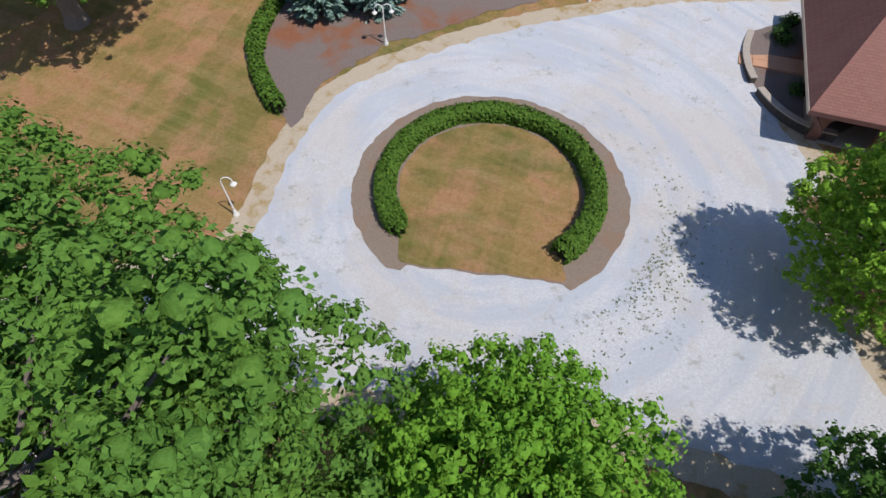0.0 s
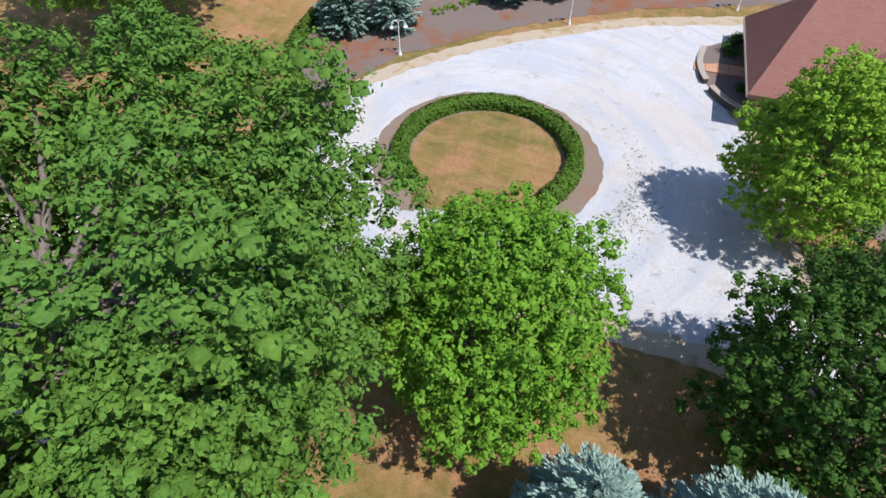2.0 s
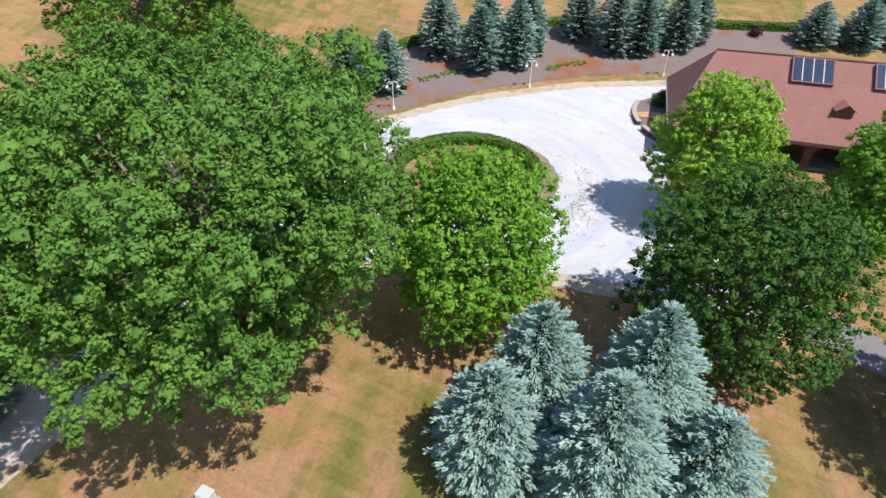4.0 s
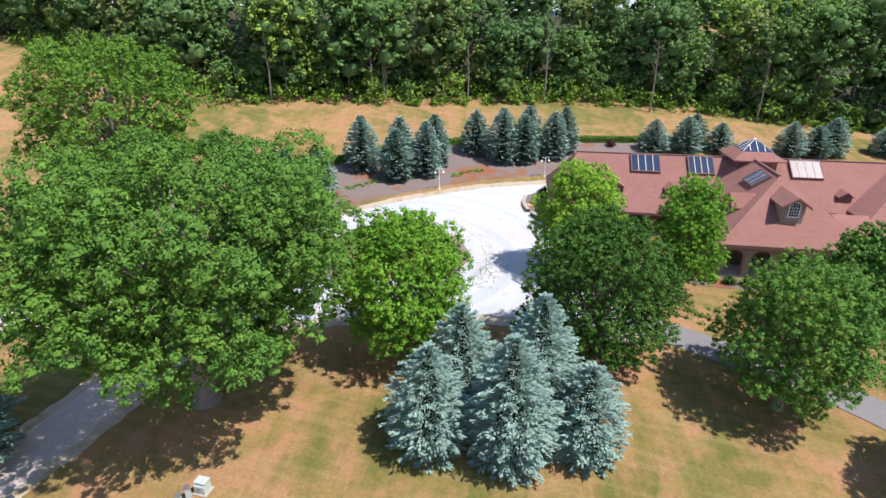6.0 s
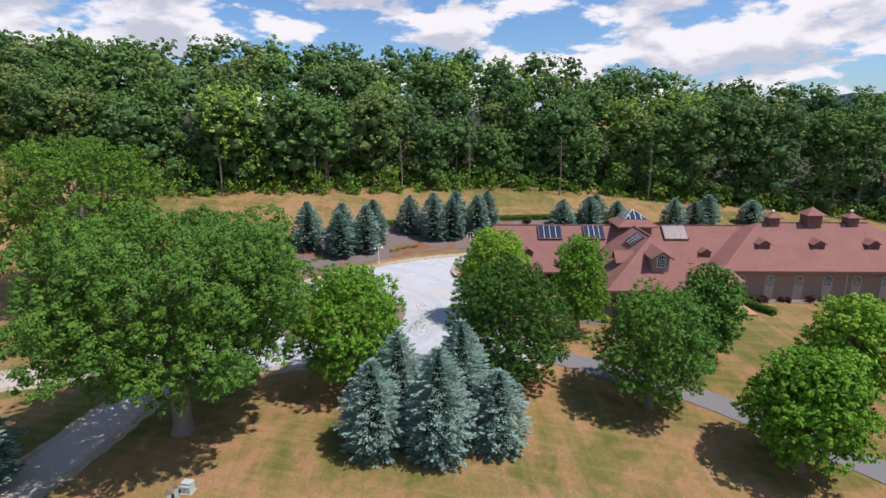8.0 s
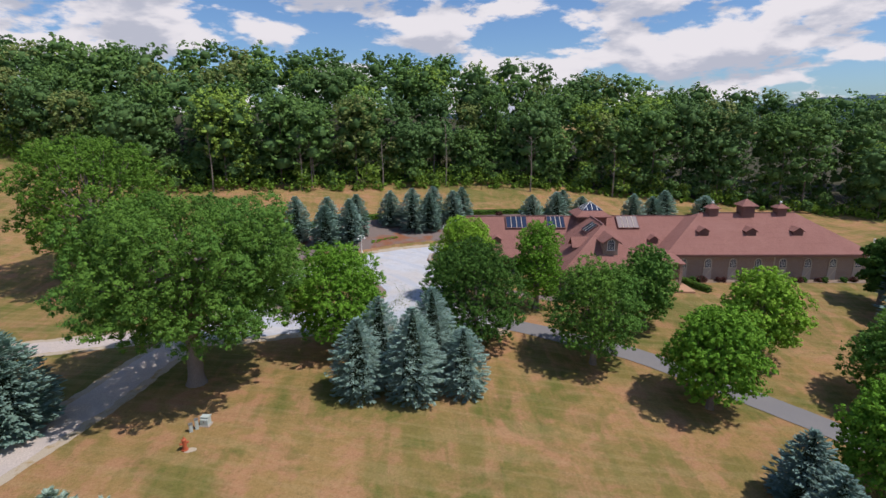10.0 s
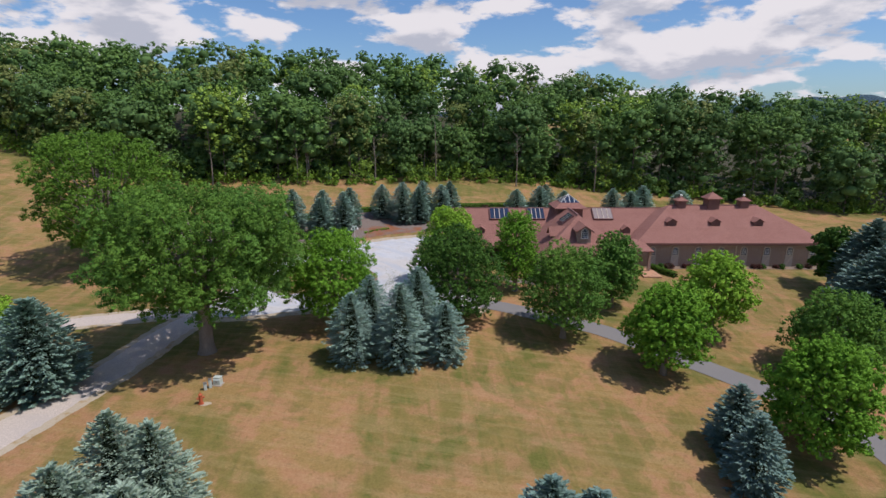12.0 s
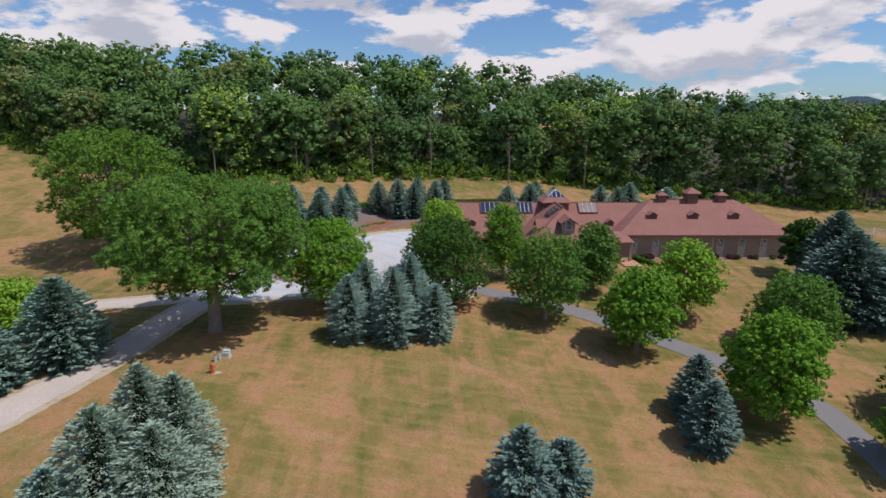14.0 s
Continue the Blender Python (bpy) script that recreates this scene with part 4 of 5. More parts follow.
BEDROW = "spruces in the planting bed"
for i, (sx, sy, st, sr) in enumerate([(-8.2, 35.0, 6.1, 1.95), (-4.3, 35.3, 5.9, 1.85), (1.2, 43.2, 7.0, 2.15), (5.3, 39.7, 6.6, 2.0), (6.4, 44.6, 6.3, 1.9), (9.3, 40.6, 7.0, 1.9), (11.0, 43.6, 6.8, 1.9), (17.5, 46.6, 6.1, 1.9), (20.6, 43.6, 7.4, 2.2),
                                     (23.6, 43.2, 6.5, 1.9), (25.4, 46.6, 6.6, 1.9), (28.2, 44.0, 6.6, 1.9), (30.6, 45.8, 6.4, 1.8), (44.3, 44.6, 4.7, 2.0), (49.1, 43.8, 5.4, 2.1), (51.2, 45.0, 5.2, 1.9), (54.4, 43.3, 4.4, 1.9),
                                     (64.3, 40.6, 5.2, 2.1), (68.5, 40.2, 4.7, 2.0), (72.0, 40.8, 5.7, 2.1), (81.2, 39.8, 4.6, 2.4)]):
    spruce("blue_spruce", sx, sy, st, sr, BLUE_NEEDLE if i % 3 else GREEN_NEEDLE, 100 + i, "trim blue-green spruce in bark mulch behind the drive", 0.8, 0.30, BEDROW)

# ---- hedges and shrubs ----
ring = [(CX + 5.45 * math.cos(radians(a)), CY + 5.45 * math.sin(radians(a))) for a in np.linspace(215, -56, 60)]
hedge("ring_hedge", ring, 1.0, 0.85, HEDGE_LEAF, 130, "clipped horseshoe hedge round the turning circle", 0.10, 700)
hedge("bed_hedge", curve_through([(-9.5, 25.0), (-11.2, 28.2), (-12.0, 32.0), (-10.4, 37.6), (-6.0, 42.4), (-1.0, 46.0), (6, 48.6), (14, 49.8), (26, 49.9), (36, 48.8), (50, 47.4)], 6), 0.95, 0.8, HEDGE_LEAF, 131, "long clipped hedge along the back of the planting bed", 0.12, 300)
shrub("barberry", 38.6, 46.8, 0.9, 1.3, RED_LEAF, 132, "round dark red shrub at the end of the bed")
patches = [(-0.8, 37.6), (0.4, 38.2), (1.6, 38.8), (2.6, 39.2), (13.0, 39.8), (14.2, 40.2), (15.4, 40.6), (16.6, 40.9)]
for i, (sx, sy) in enumerate(patches):
    shrub("ground_cover", sx, sy, 0.95, 0.22, BRUSH_LEAF, 140 + i, "low bright green ground cover in the mulch", "ground cover patches", size=0.09, n=420, core=False)

# ---- the house and barn: one frame, turned 20 degrees to the land ----
TURN = -20.0
UX, UY = math.cos(radians(TURN)), math.sin(radians(TURN))


def uv(u, v):
    """From the building's own plan to the land."""
    return u * UX - v * UY, u * UY + v * UX


def building(name, u, v, z, label, category):
    x, y = uv(u, v)
    return base_of(name, x, y, z, TURN, label, category)


def shift(bm, u, v, z=0.0):
    bmesh.ops.translate(bm, verts=bm.verts, vec=(-u, -v, -z))
    return bm


def roof_plane(house, u0, v0, corners, name="roof_slope"):
    return part(name, shift(solid(bmesh.new(), corners, 0.16), u0, v0), SHINGLE, house)


def wall(house, u0, v0, a, b, w0, w1, mat=None, name="wall", top=3.1):
    return part(name, shift(one_box(a, b, w0, w1, -0.6, top), u0, v0), mat or BRICK, house)


def skylight(house, u0, v0, u, v, wide, deep, z, slope, glass, turn=0.0, panes=4):
    """A raised frame with sloping panes; origin at its lower left corner."""
    e = base_of("skylight", 0, 0, 0)
    e.parent = house
    e.matrix_basis = Matrix.Translation((u - u0, v - v0, z)) @ pose(0, 0, 0, 0, 0, turn) @ pose(0, 0, 0, slope)
    bm = bmesh.new()
    for a, b, c, d in ((0, wide, 0, 0.09), (0, wide, deep - 0.09, deep), (0, 0.09, 0.09, deep - 0.09), (wide - 0.09, wide, 0.09, deep - 0.09)):
        box(bm, a, b, c, d, -0.1, 0.26)
    part("frame", bm, TRIM, e, "brown metal frame")
    w = wide / panes
    for i in range(panes):
        part("pane", one_box(i * w + 0.06, (i + 1) * w - 0.06, 0.1, deep - 0.1, 0.18, 0.235), glass, e)
        if i:
            part("glazing_bar", one_box(i * w - 0.035, i * w + 0.035, 0.09, deep - 0.09, 0.17, 0.265), CREAM, e)
    return e


def vent_dormer(house, u0, v0, u, v, z, wide=1.15, tall=1.0, deep=1.9, parent_name="vent_dormer"):
    """A small gabled dormer with a louvred face."""
    e = base_of(parent_name, 0, 0, 0)
    e.parent = house
    e.matrix_basis = Matrix.Translation((u - u0, v - v0, z))
    h, t = wide / 2, tall * 0.6
    part("dormer_body", prism(bmesh.new(), [(-h, -0.4), (h, -0.4), (h, t), (0, tall), (-h, t)], 1, 0, deep), DORMER, e)
    bm = bmesh.new()
    o = 0.18
    k = (tall - t) / h
    for s in (-1, 1):
        solid(bm, [(0, -o, tall + 0.07), (s * (h + o), -o, t - o * k + 0.07), (s * (h + o), deep, t - o * k + 0.07), (0, deep, tall + 0.07)], 0.06)
    part("dormer_roof", bm, SHINGLE, e)
    for i in range(4):
        part("louvre", one_box(-h * 0.55, h * 0.55, -0.05, 0.02, 0.08 + i * 0.13, 0.16 + i * 0.13), TRIM, e)
    return e


def arched(w, h, n=9):
    """Outline of a round-headed opening, from its foot."""
    r = w / 2
    return [(-r, 0), (r, 0)] + [(r * math.cos(a), h - r + r * math.sin(a)) for a in np.linspace(0, math.pi, n)]


def arched_window(house, u, v, z, w, h, name="window", trim=WHITE):
    """A round-headed window facing the front, with glazing bars."""
    e = base_of(name, 0, 0, 0)
    e.parent = house
    e.matrix_basis = Matrix.Translation((u, v, z))
    part("pane", prism(bmesh.new(), arched(w, h), 1, -0.03, 0.05), GLASS, e)
    rim = arched(w + 0.2, h + 0.1)
    inner = arched(w, h)
    bm = bmesh.new()
    for (a, b), (c, d) in zip(zip(rim[1:], rim[2:]), zip(inner[1:], inner[2:])):
        prism(bm, [a, b, d, c], 1, -0.09, 0.04)
    prism(bm, [rim[-1], (rim[0][0], 0), (inner[0][0], 0), inner[-1]], 1, -0.09, 0.04)
    box(bm, -w / 2 - 0.14, w / 2 + 0.14, -0.12, 0.04, -0.1, 0.0)
    part("window_frame", bm, trim, e)
    bm = bmesh.new()
    for f in (-0.25, 0, 0.25):
        box(bm, f * w - 0.02, f * w + 0.02, -0.06, -0.02, 0, h - w / 2 + w / 2 * math.sqrt(1 - 4 * f * f))
    for f in (0.2, 0.4, 0.62):
        box(bm, -w / 2, w / 2, -0.065, -0.025, f * h - 0.02, f * h + 0.02)
    part("glazing_grid", bm, WHITE, e)
    return e


def build_house():
    u0, v0 = 26.0, 29.0
    zb = 0.0
    house = building("house", u0, v0, zb, "low brick house with red-brown shingle hip roofs and skylights", "house")
    e, zr, vr = 2.6, 7.25, 33.4
    em0 = e - 0.22
    vf, vb = 27.4, 39.4
    # main roof: front and back slopes, steep hip at the west end
    roof_plane(house, u0, v0, [(10.3, vf, e), (42, vf, e), (46.0, vr, zr), (13.2, vr, zr)])
    roof_plane(house, u0, v0, [(46, vb, e), (10.3, vb, e), (13.2, vr, zr), (46.0, vr, zr)])
    roof_plane(house, u0, v0, [(10.3, vb, e), (10.3, vf, e), (13.2, vr, zr)])
    part("ridge_cap", shift(one_box(13.1, 46.0, vr - 0.12, vr + 0.12, zr - 0.05, zr + 0.06), u0, v0), TRIM, house)
    wall(house, u0, v0, 11.6, 24.6, 30.6, 30.9, SHADE_WALL, "shade_toned_porch_wall", top=2.5)
    wall(house, u0, v0, 24.6, 40, 28.4, 28.7, top=2.5)
    part("porch_floor", shift(one_box(11.4, 24.4, 28.3, 30.6, -0.6, 0.1), u0, v0), STONE_CAP, house)
    for i in range(4):
        c0, c1 = 11.6 + 3.2 * i, 11.6 + 3.2 * (i + 1)
        bm = bmesh.new()
        arc = [((c0 + c1) / 2 + 1.3 * math.cos(t), 1.1 + 0.95 * math.sin(t)) for t in np.linspace(math.pi, 0, 11)]
        for p, q in zip(arc, arc[1:]):
            prism(bm, [p, q, (q[0], em0), (p[0], em0)], 1, 28.4, 28.7)
        part("arch", shift(bm, u0, v0), TRIM, house)
        part("pier", shift(one_box(c0 - 0.3, c0 + 0.3, 28.35, 28.75, -0.6, em0, bevel=0.02), u0, v0), TRIM, house)
    wall(house, u0, v0, 11.6, 40, 38.1, 38.4, top=2.5)
    wall(house, u0, v0, 11.3, 11.6, 28.4, 38.4, top=2.5)
    part("fascia", shift(one_box(10.3, 24.6, vf - 0.03, vf + 0.03, e - 0.28, e - 0.02), u0, v0), TRIM, house)
    part("fascia", shift(one_box(10.27, 10.33, vf, vb, e - 0.28, e - 0.02), u0, v0), CREAM, house, "cream fascia board")
    part("soffit", shift(one_box(10.4, 39.0, vf + 0.05, 28.4, e - 0.27, e - 0.2), u0, v0), DORMER, house)
    # front wing
    em, e = e, 3.2
    a, b, wf = 24.3, 36.6, 18.4
    mid, zt = (a + b) / 2, 7.7
    vt = wf + 6.2
    roof_plane(house, u0, v0, [(a, wf, e), (b, wf, e), (mid, vt, zt)])
    roof_plane(house, u0, v0, [(a, 31.0, e), (a, wf, e), (mid, vt, zt), (mid, 33.0, zt)])
    roof_plane(house, u0, v0, [(b, wf, e), (b, 31.0, e), (mid, 33.0, zt), (mid, vt, zt)])
    part("ridge_cap", shift(one_box(mid - 0.12, mid + 0.12, vt, 32.5, zt - 0.05, zt + 0.06), u0, v0), TRIM, house)
    part("fascia", shift(one_box(a, b, wf - 0.03, wf + 0.03, e - 0.3, e - 0.02), u0, v0), TRIM, house)
    part("soffit", shift(one_box(a + 0.1, b - 0.1, wf + 0.05, 21.4, e - 0.27, e - 0.2), u0, v0), DORMER, house)
    wall(house, u0, v0, a + 0.7, b - 0.7, 21.4, 21.7, SHADE_WALL, "shade_toned_porch_wall")
    wall(house, u0, v0, a + 0.7, a + 1.0, 21.7, 28.4)
    wall(house, u0, v0, b - 1.0, b - 0.7, 21.7, 28.4)
    part("porch_floor", shift(one_box(a + 0.3, b - 0.3, wf + 0.4, 21.4, -0.6, 0.12), u0, v0), STONE_CAP, house)
    # arcade of round arches on brick piers
    n = 5
    step = (b - a - 1.0) / n
    for i in range(n):
        c = a + 0.5 + step * (i + 0.5)
        r = step / 2 - 0.28
        bm = bmesh.new()
        arc = [(c + r * math.cos(t), 1.75 + r * 0.85 * math.sin(t)) for t in np.linspace(math.pi, 0, 11)]
        for p, q in zip(arc, arc[1:]):
            prism(bm, [p, q, (q[0], e - 0.25), (p[0], e - 0.25)], 1, wf + 0.55, wf + 0.95)
        part("arch", shift(bm, u0, v0), BRICK, house)
    for i in range(n + 1):
        c = a + 0.5 + step * i
        part("pier", shift(one_box(c - 0.28, c + 0.28, wf + 0.5, wf + 1.0, -0.6, e - 0.25, bevel=0.02), u0, v0), BRICK, house)
    # gabled dormer with a round-headed window on the front hip
    d = base_of("dormer", 0, 0, 0)
    d.parent = house
    d.matrix_basis = Matrix.Translation((30.35 - u0, 20.4 - v0, 4.95)) @ Matrix.Diagonal((0.8, 1.0, 0.8, 1.0))
    part("dormer_body", prism(bmesh.new(), [(-1.1, -0.6), (1.1, -0.6), (1.1, 1.75), (0, 2.5), (-1.1, 1.75)], 1, 0.0, 4.0), BRICK, d)
    bm = bmesh.new()
    for s in (-1, 1):
        solid(bm, [(0, -0.4, 2.62), (s * 1.5, -0.4, 1.6), (s * 1.5, 3.2, 1.6), (0, 4.2, 2.62)], 0.12)
    part("dormer_roof", bm, SHINGLE, d)
    for s in (-1, 1):
        part("barge_board", prism(bmesh.new(), [(0, 2.5), (s * 1.5, 1.48), (s * 1.5, 1.34), (0, 2.34)], 1, -0.44, -0.38), DORMER, d, "brown barge board")
    arched_window(d, 0, -0.02, 0.45, 0.95, 1.55)
    # side gablets
    for s, uu in ((-1, a + 2.2), (1, b - 2.2)):
        g = base_of("side_dormer", 0, 0, 0)
        g.parent = house
        g.matrix_basis = Matrix.Translation((uu - u0, 23.6 - v0, 4.9)) @ pose(0, 0, 0, 0, 0, 90 * s)
        part("dormer_body", prism(bmesh.new(), [(-0.8, -0.6), (0.8, -0.6), (0.8, 0.5), (0, 1.25), (-0.8, 0.5)], 1, 0.0, 2.6), DORMER, g)
        bm = bmesh.new()
        for k in (-1, 1):
            solid(bm, [(0, -0.35, 1.36), (k * 1.2, -0.35, 0.26), (k * 1.2, 2.6, 0.26), (0, 2.6, 1.36)], 0.1)
        part("dormer_roof", bm, SHINGLE, g)
    # lantern tower with a glass pyramid
    t = base_of("roof_lantern", 0, 0, 0)
    t.parent = house
    t.matrix_basis = Matrix.Translation((30.9 - u0, 33.0 - v0, 0))
    part("lantern_wall", one_box(-1.9, 1.9, -1.9, 1.9, 4.6, 7.75), DORMER, t)
    for k in range(4):
        m = pose(0, 0, 0, 0, 0, 90 * k)
        bm = solid(bmesh.new(), [(-2.5, -2.5, 7.6), (2.5, -2.5, 7.6), (1.4, -1.4, 8.3), (-1.4, -1.4, 8.3)], 0.12)
        bmesh.ops.transform(bm, matrix=m, verts=bm.verts)
        part("lantern_roof", bm, SHINGLE, t)
        bm = solid(bmesh.new(), [(-1.4, -1.4, 8.32), (1.4, -1.4, 8.32), (0, 0, 9.35)], 0.05)
        bmesh.ops.transform(bm, matrix=m, verts=bm.verts)
        part("glass_pane", bm, GLASS, t)
        bm = bmesh.new()
        for f in (-1.0, -0.5, 0.0, 0.5):
            x0, top = 1.4 * f, 1 - abs(f)
            p, q = Vector((x0, -1.42, 8.34)), Vector((x0, -1.42 * (1 - top), 8.34 + 1.03 * top))
            if f == -1.0:
                q = Vector((0, 0, 9.39))
            w = Vector((0.03, 0, 0))
            up = Vector((0, -0.03, 0.05))
            vs = [bm.verts.new(c) for c in (p - w, p + w, q + w, q - w, p - w + up, p + w + up, q + w + up, q - w + up)]
            for ids in ((0, 1, 2, 3), (4, 5, 6, 7), (0, 1, 5, 4), (1, 2, 6, 5), (2, 3, 7, 6), (3, 0, 4, 7)):
                bm.faces.new([vs[i] for i in ids])
        bmesh.ops.transform(bm, matrix=m, verts=bm.verts)
        part("glazing_bar", bm, WHITE, t)
    slope = math.degrees(math.atan2(zr - em, vr - vf))
    def on_main(v):
        return em + (v - vf) * (zr - em) / (vr - vf)
    skylight(house, u0, v0, 18.8, 31.4, 3.0, 2.3, on_main(31.4), slope, GLASS)
    skylight(house, u0, v0, 24.6, 31.4, 2.6, 2.3, on_main(31.4), slope, GLASS)
    skylight(house, u0, v0, 34.6, 31.4, 3.0, 2.3, on_main(31.4), slope, PALE_GLASS)
    wing_slope = math.degrees(math.atan2(zt - e, mid - a))
    skylight(house, u0, v0, mid - 1.9, 27.6, 2.6, 1.8, e + (mid - 1.9 - a) * (zt - e) / (mid - a), wing_slope, GLASS, -90, 3)
    for u in (17.3, 22.7, 39.0):
        vent_dormer(house, u0, v0, u, 29.3, on_main(29.3))
    # low roof over the side entrance, and posts at the west end
    part("entry_roof", shift(solid(bmesh.new(), [(36.3, 22.4, 3.0), (40.6, 22.4, 3.0), (40.0, 26.0, 3.9), (36.3, 26.0, 3.9)], 0.14), u0, v0), SHINGLE, house)
    for u in (38.4, 40.2):
        part("entry_post", shift(one_box(u - 0.16, u + 0.16, 22.7, 23.02, -0.6, 2.9), u0, v0), BRICK, house)
    for v in (27.6, 31.2, 34.8, 38.6):
        bm = bmesh.new()
        prism(bm, [(10.5, em - 0.3), (10.75, em - 0.3), (11.6, 1.3), (11.6, 1.0)], 1, v, v + 0.18)
        part("brace", shift(bm, u0, v0), TRIM, house)
    return house


build_house()


def cupola(barn, u0, v0, u, v, z, wide, tall, cap, finial):
    c = base_of("cupola", 0, 0, 0)
    c.parent = barn
    c.matrix_basis = Matrix.Translation((u - u0, v - v0, z))
    h = wide / 2
    part("cupola_body", one_box(-h, h, -h, h, -0.8, tall), DORMER, c)
    bm = bmesh.new()
    o = h * 1.4
    base = [bm.verts.new(p) for p in ((-o, -o, tall), (o, -o, tall), (o, o, tall), (-o, o, tall))]
    low = [bm.verts.new((p.co.x, p.co.y, tall - 0.08)) for p in base]
    tip = bm.verts.new((0, 0, tall + cap))
    for i in range(4):
        bm.faces.new((base[i], base[(i + 1) % 4], tip))
        bm.faces.new((low[i], low[(i + 1) % 4], base[(i + 1) % 4], base[i]))
    bm.faces.new(low[::-1])
    part("cupola_roof", bm, SHINGLE, c)
    for s, m in ((-1, 0), (1, 90)):
        bm = one_box(-h * 0.5, h * 0.5, -h - 0.04, -h + 0.02, tall * 0.15, tall * 0.85)
        bmesh.ops.transform(bm, matrix=pose(0, 0, 0, 0, 0, m), verts=bm.verts)
        part("louvre", bm, TRIM, c)
    if finial == "ball":
        bm = bmesh.new()
        bmesh.ops.create_icosphere(bm, subdivisions=2, radius=0.2, matrix=Matrix.Translation((0, 0, tall + cap + 0.1)))
        part("finial", bm, WHITE, c, "white ball finial")
    else:
        v, q = tube_arrays([(0, 0, tall + cap - 0.1), (0, 0, tall + cap + 1.3)], [0.03, 0.015], 6)
        child("weather_vane", mesh_of("weather_vane", v, q, [GREY]), c, "thin grey weather vane rod")


def build_barn():
    u0, v0 = 52.5, 31.0
    barn = building("horse_barn", u0, v0, 0.0, "long tan brick stable with a red-brown hip roof and three cupolas", "barn")
    e, zr = 3.55, 7.95
    a, b, vf, vb = 39.0, 66.5, 25.0, 38.4
    vr = (vf + vb) / 2
    ra, rb = 46.0, 59.3
    roof_plane(barn, u0, v0, [(a, vf, e), (b, vf, e), (rb, vr, zr), (ra, vr, zr)])
    roof_plane(barn, u0, v0, [(b, vb, e), (a, vb, e), (ra, vr, zr), (rb, vr, zr)])
    roof_plane(barn, u0, v0, [(b, vf, e), (b, vb, e), (rb, vr, zr)])
    roof_plane(barn, u0, v0, [(a, vb, e), (a, vf, e), (ra, vr, zr)])
    part("ridge_cap", shift(one_box(ra, rb, vr - 0.12, vr + 0.12, zr - 0.05, zr + 0.06), u0, v0), TRIM, barn)
    part("fascia", shift(one_box(a, b, vf - 0.04, vf + 0.04, e - 0.32, e - 0.02), u0, v0), TRIM, barn)
    part("fascia", shift(one_box(b - 0.04, b + 0.04, vf, vb, e - 0.32, e - 0.02), u0, v0), TRIM, barn)
    part("soffit", shift(one_box(a + 0.1, b - 0.1, vf + 0.05, vb - 0.05, e - 0.31, e - 0.24), u0, v0), DORMER, barn)
    for x0, x1, y0, y1 in ((a + 0.5, b - 0.6, vf + 0.6, vf + 0.9), (a + 0.5, b - 0.6, vb - 0.9, vb - 0.6), (b - 0.9, b - 0.6, vf + 0.9, vb - 0.9), (a + 0.5, a + 0.8, vf + 0.9, vb - 0.9)):
        part("wall", shift(one_box(x0, x1, y0, y1, -0.8, e - 0.25), u0, v0), BRICK, barn)
    for i in range(8):
        u = 41.65 + 3.29 * i
        part("stall_door", shift(one_box(u - 0.55, u + 0.55, vf + 0.52, vf + 0.6, -0.2, 1.55, bevel=0.01), u0, v0), STALL, barn)
        part("door_brace", shift(prism(bmesh.new(), [(u - 0.5, 0.1), (u - 0.38, 0.1), (u + 0.5, 1.45), (u + 0.38, 1.45)], 1, vf + 0.49, vf + 0.53), u0, v0), CREAM, barn)
        arched_window(barn, u - u0, vf + 0.58 - v0, 1.66, 0.8, 1.15, trim=CREAM)
    bm = bmesh.new()
    box(bm, 53.6, 53.72, vf + 0.5, vf + 0.62, -0.2, e - 0.3)
    part("downpipe", shift(bm, u0, v0), CREAM, barn)
    k = (zr - e) / (vr - vf)
    for u in (45.1, 51.5, 57.8):
        vent_dormer(barn, u0, v0, u, 27.9, e + 2.9 * k, 1.3, 1.05, 2.0)
    cupola(barn, u0, v0, 47.7, vr, zr, 1.25, 0.75, 0.6, "ball")
    cupola(barn, u0, v0, 52.4, vr, zr, 1.7, 1.1, 0.9, "rod")
    cupola(barn, u0, v0, 57.2, vr, zr, 1.25, 0.75, 0.6, "ball")
    return barn


build_barn()

# shrubs along the barn wall, with gaps before the doors
rng = np.random.default_rng(7)
for i in range(8):
    for k, du in enumerate((1.05, 1.75, 2.4)):
        if (i + k) % 4 == 3:
            continue
        x, y = uv(41.65 + 3.29 * i + du, 24.6 - 0.15 * (k % 2))
        big = 0.42 + 0.24 * rng.random()
        shrub("foundation_shrub", x, y, big, big * 1.5, RED_LEAF if (i + k) % 3 else DARK_LEAF, 200 + 3 * i + k, "rounded shrub clipped low against the barn wall", "shrubs along the barn", size=0.08, n=420)
for i, (u, v, leaf) in enumerate([(24.0, 17.6, BRIGHT_LEAF), (25.4, 17.4, DARK_LEAF), (26.6, 17.3, BRIGHT_LEAF), (28.4, 17.4, DARK_LEAF), (22.6, 18.6, DARK_LEAF), (30.2, 17.3, BRIGHT_LEAF), (12.4, 23.4, MAPLE_LEAF), (11.0, 24.0, BRIGHT_LEAF), (13.8, 23.2, DARK_LEAF)]):
    x, y = uv(u, v)
    shrub("porch_shrub", x, y, 0.6, 0.9, leaf, 240 + i, "rounded yellow-green shrub in front of the porch" if leaf is BRIGHT_LEAF else "rounded dark green shrub in front of the porch", "shrubs before the porch", size=0.08, n=500)
hedge("entry_hedge", [uv(41.2, 24.2), uv(42.2, 21.6), uv(43.0, 20.4)], 0.8, 0.7, HEDGE_LEAF, 250, "short clipped hedge beside the side entrance", 0.10, 420)


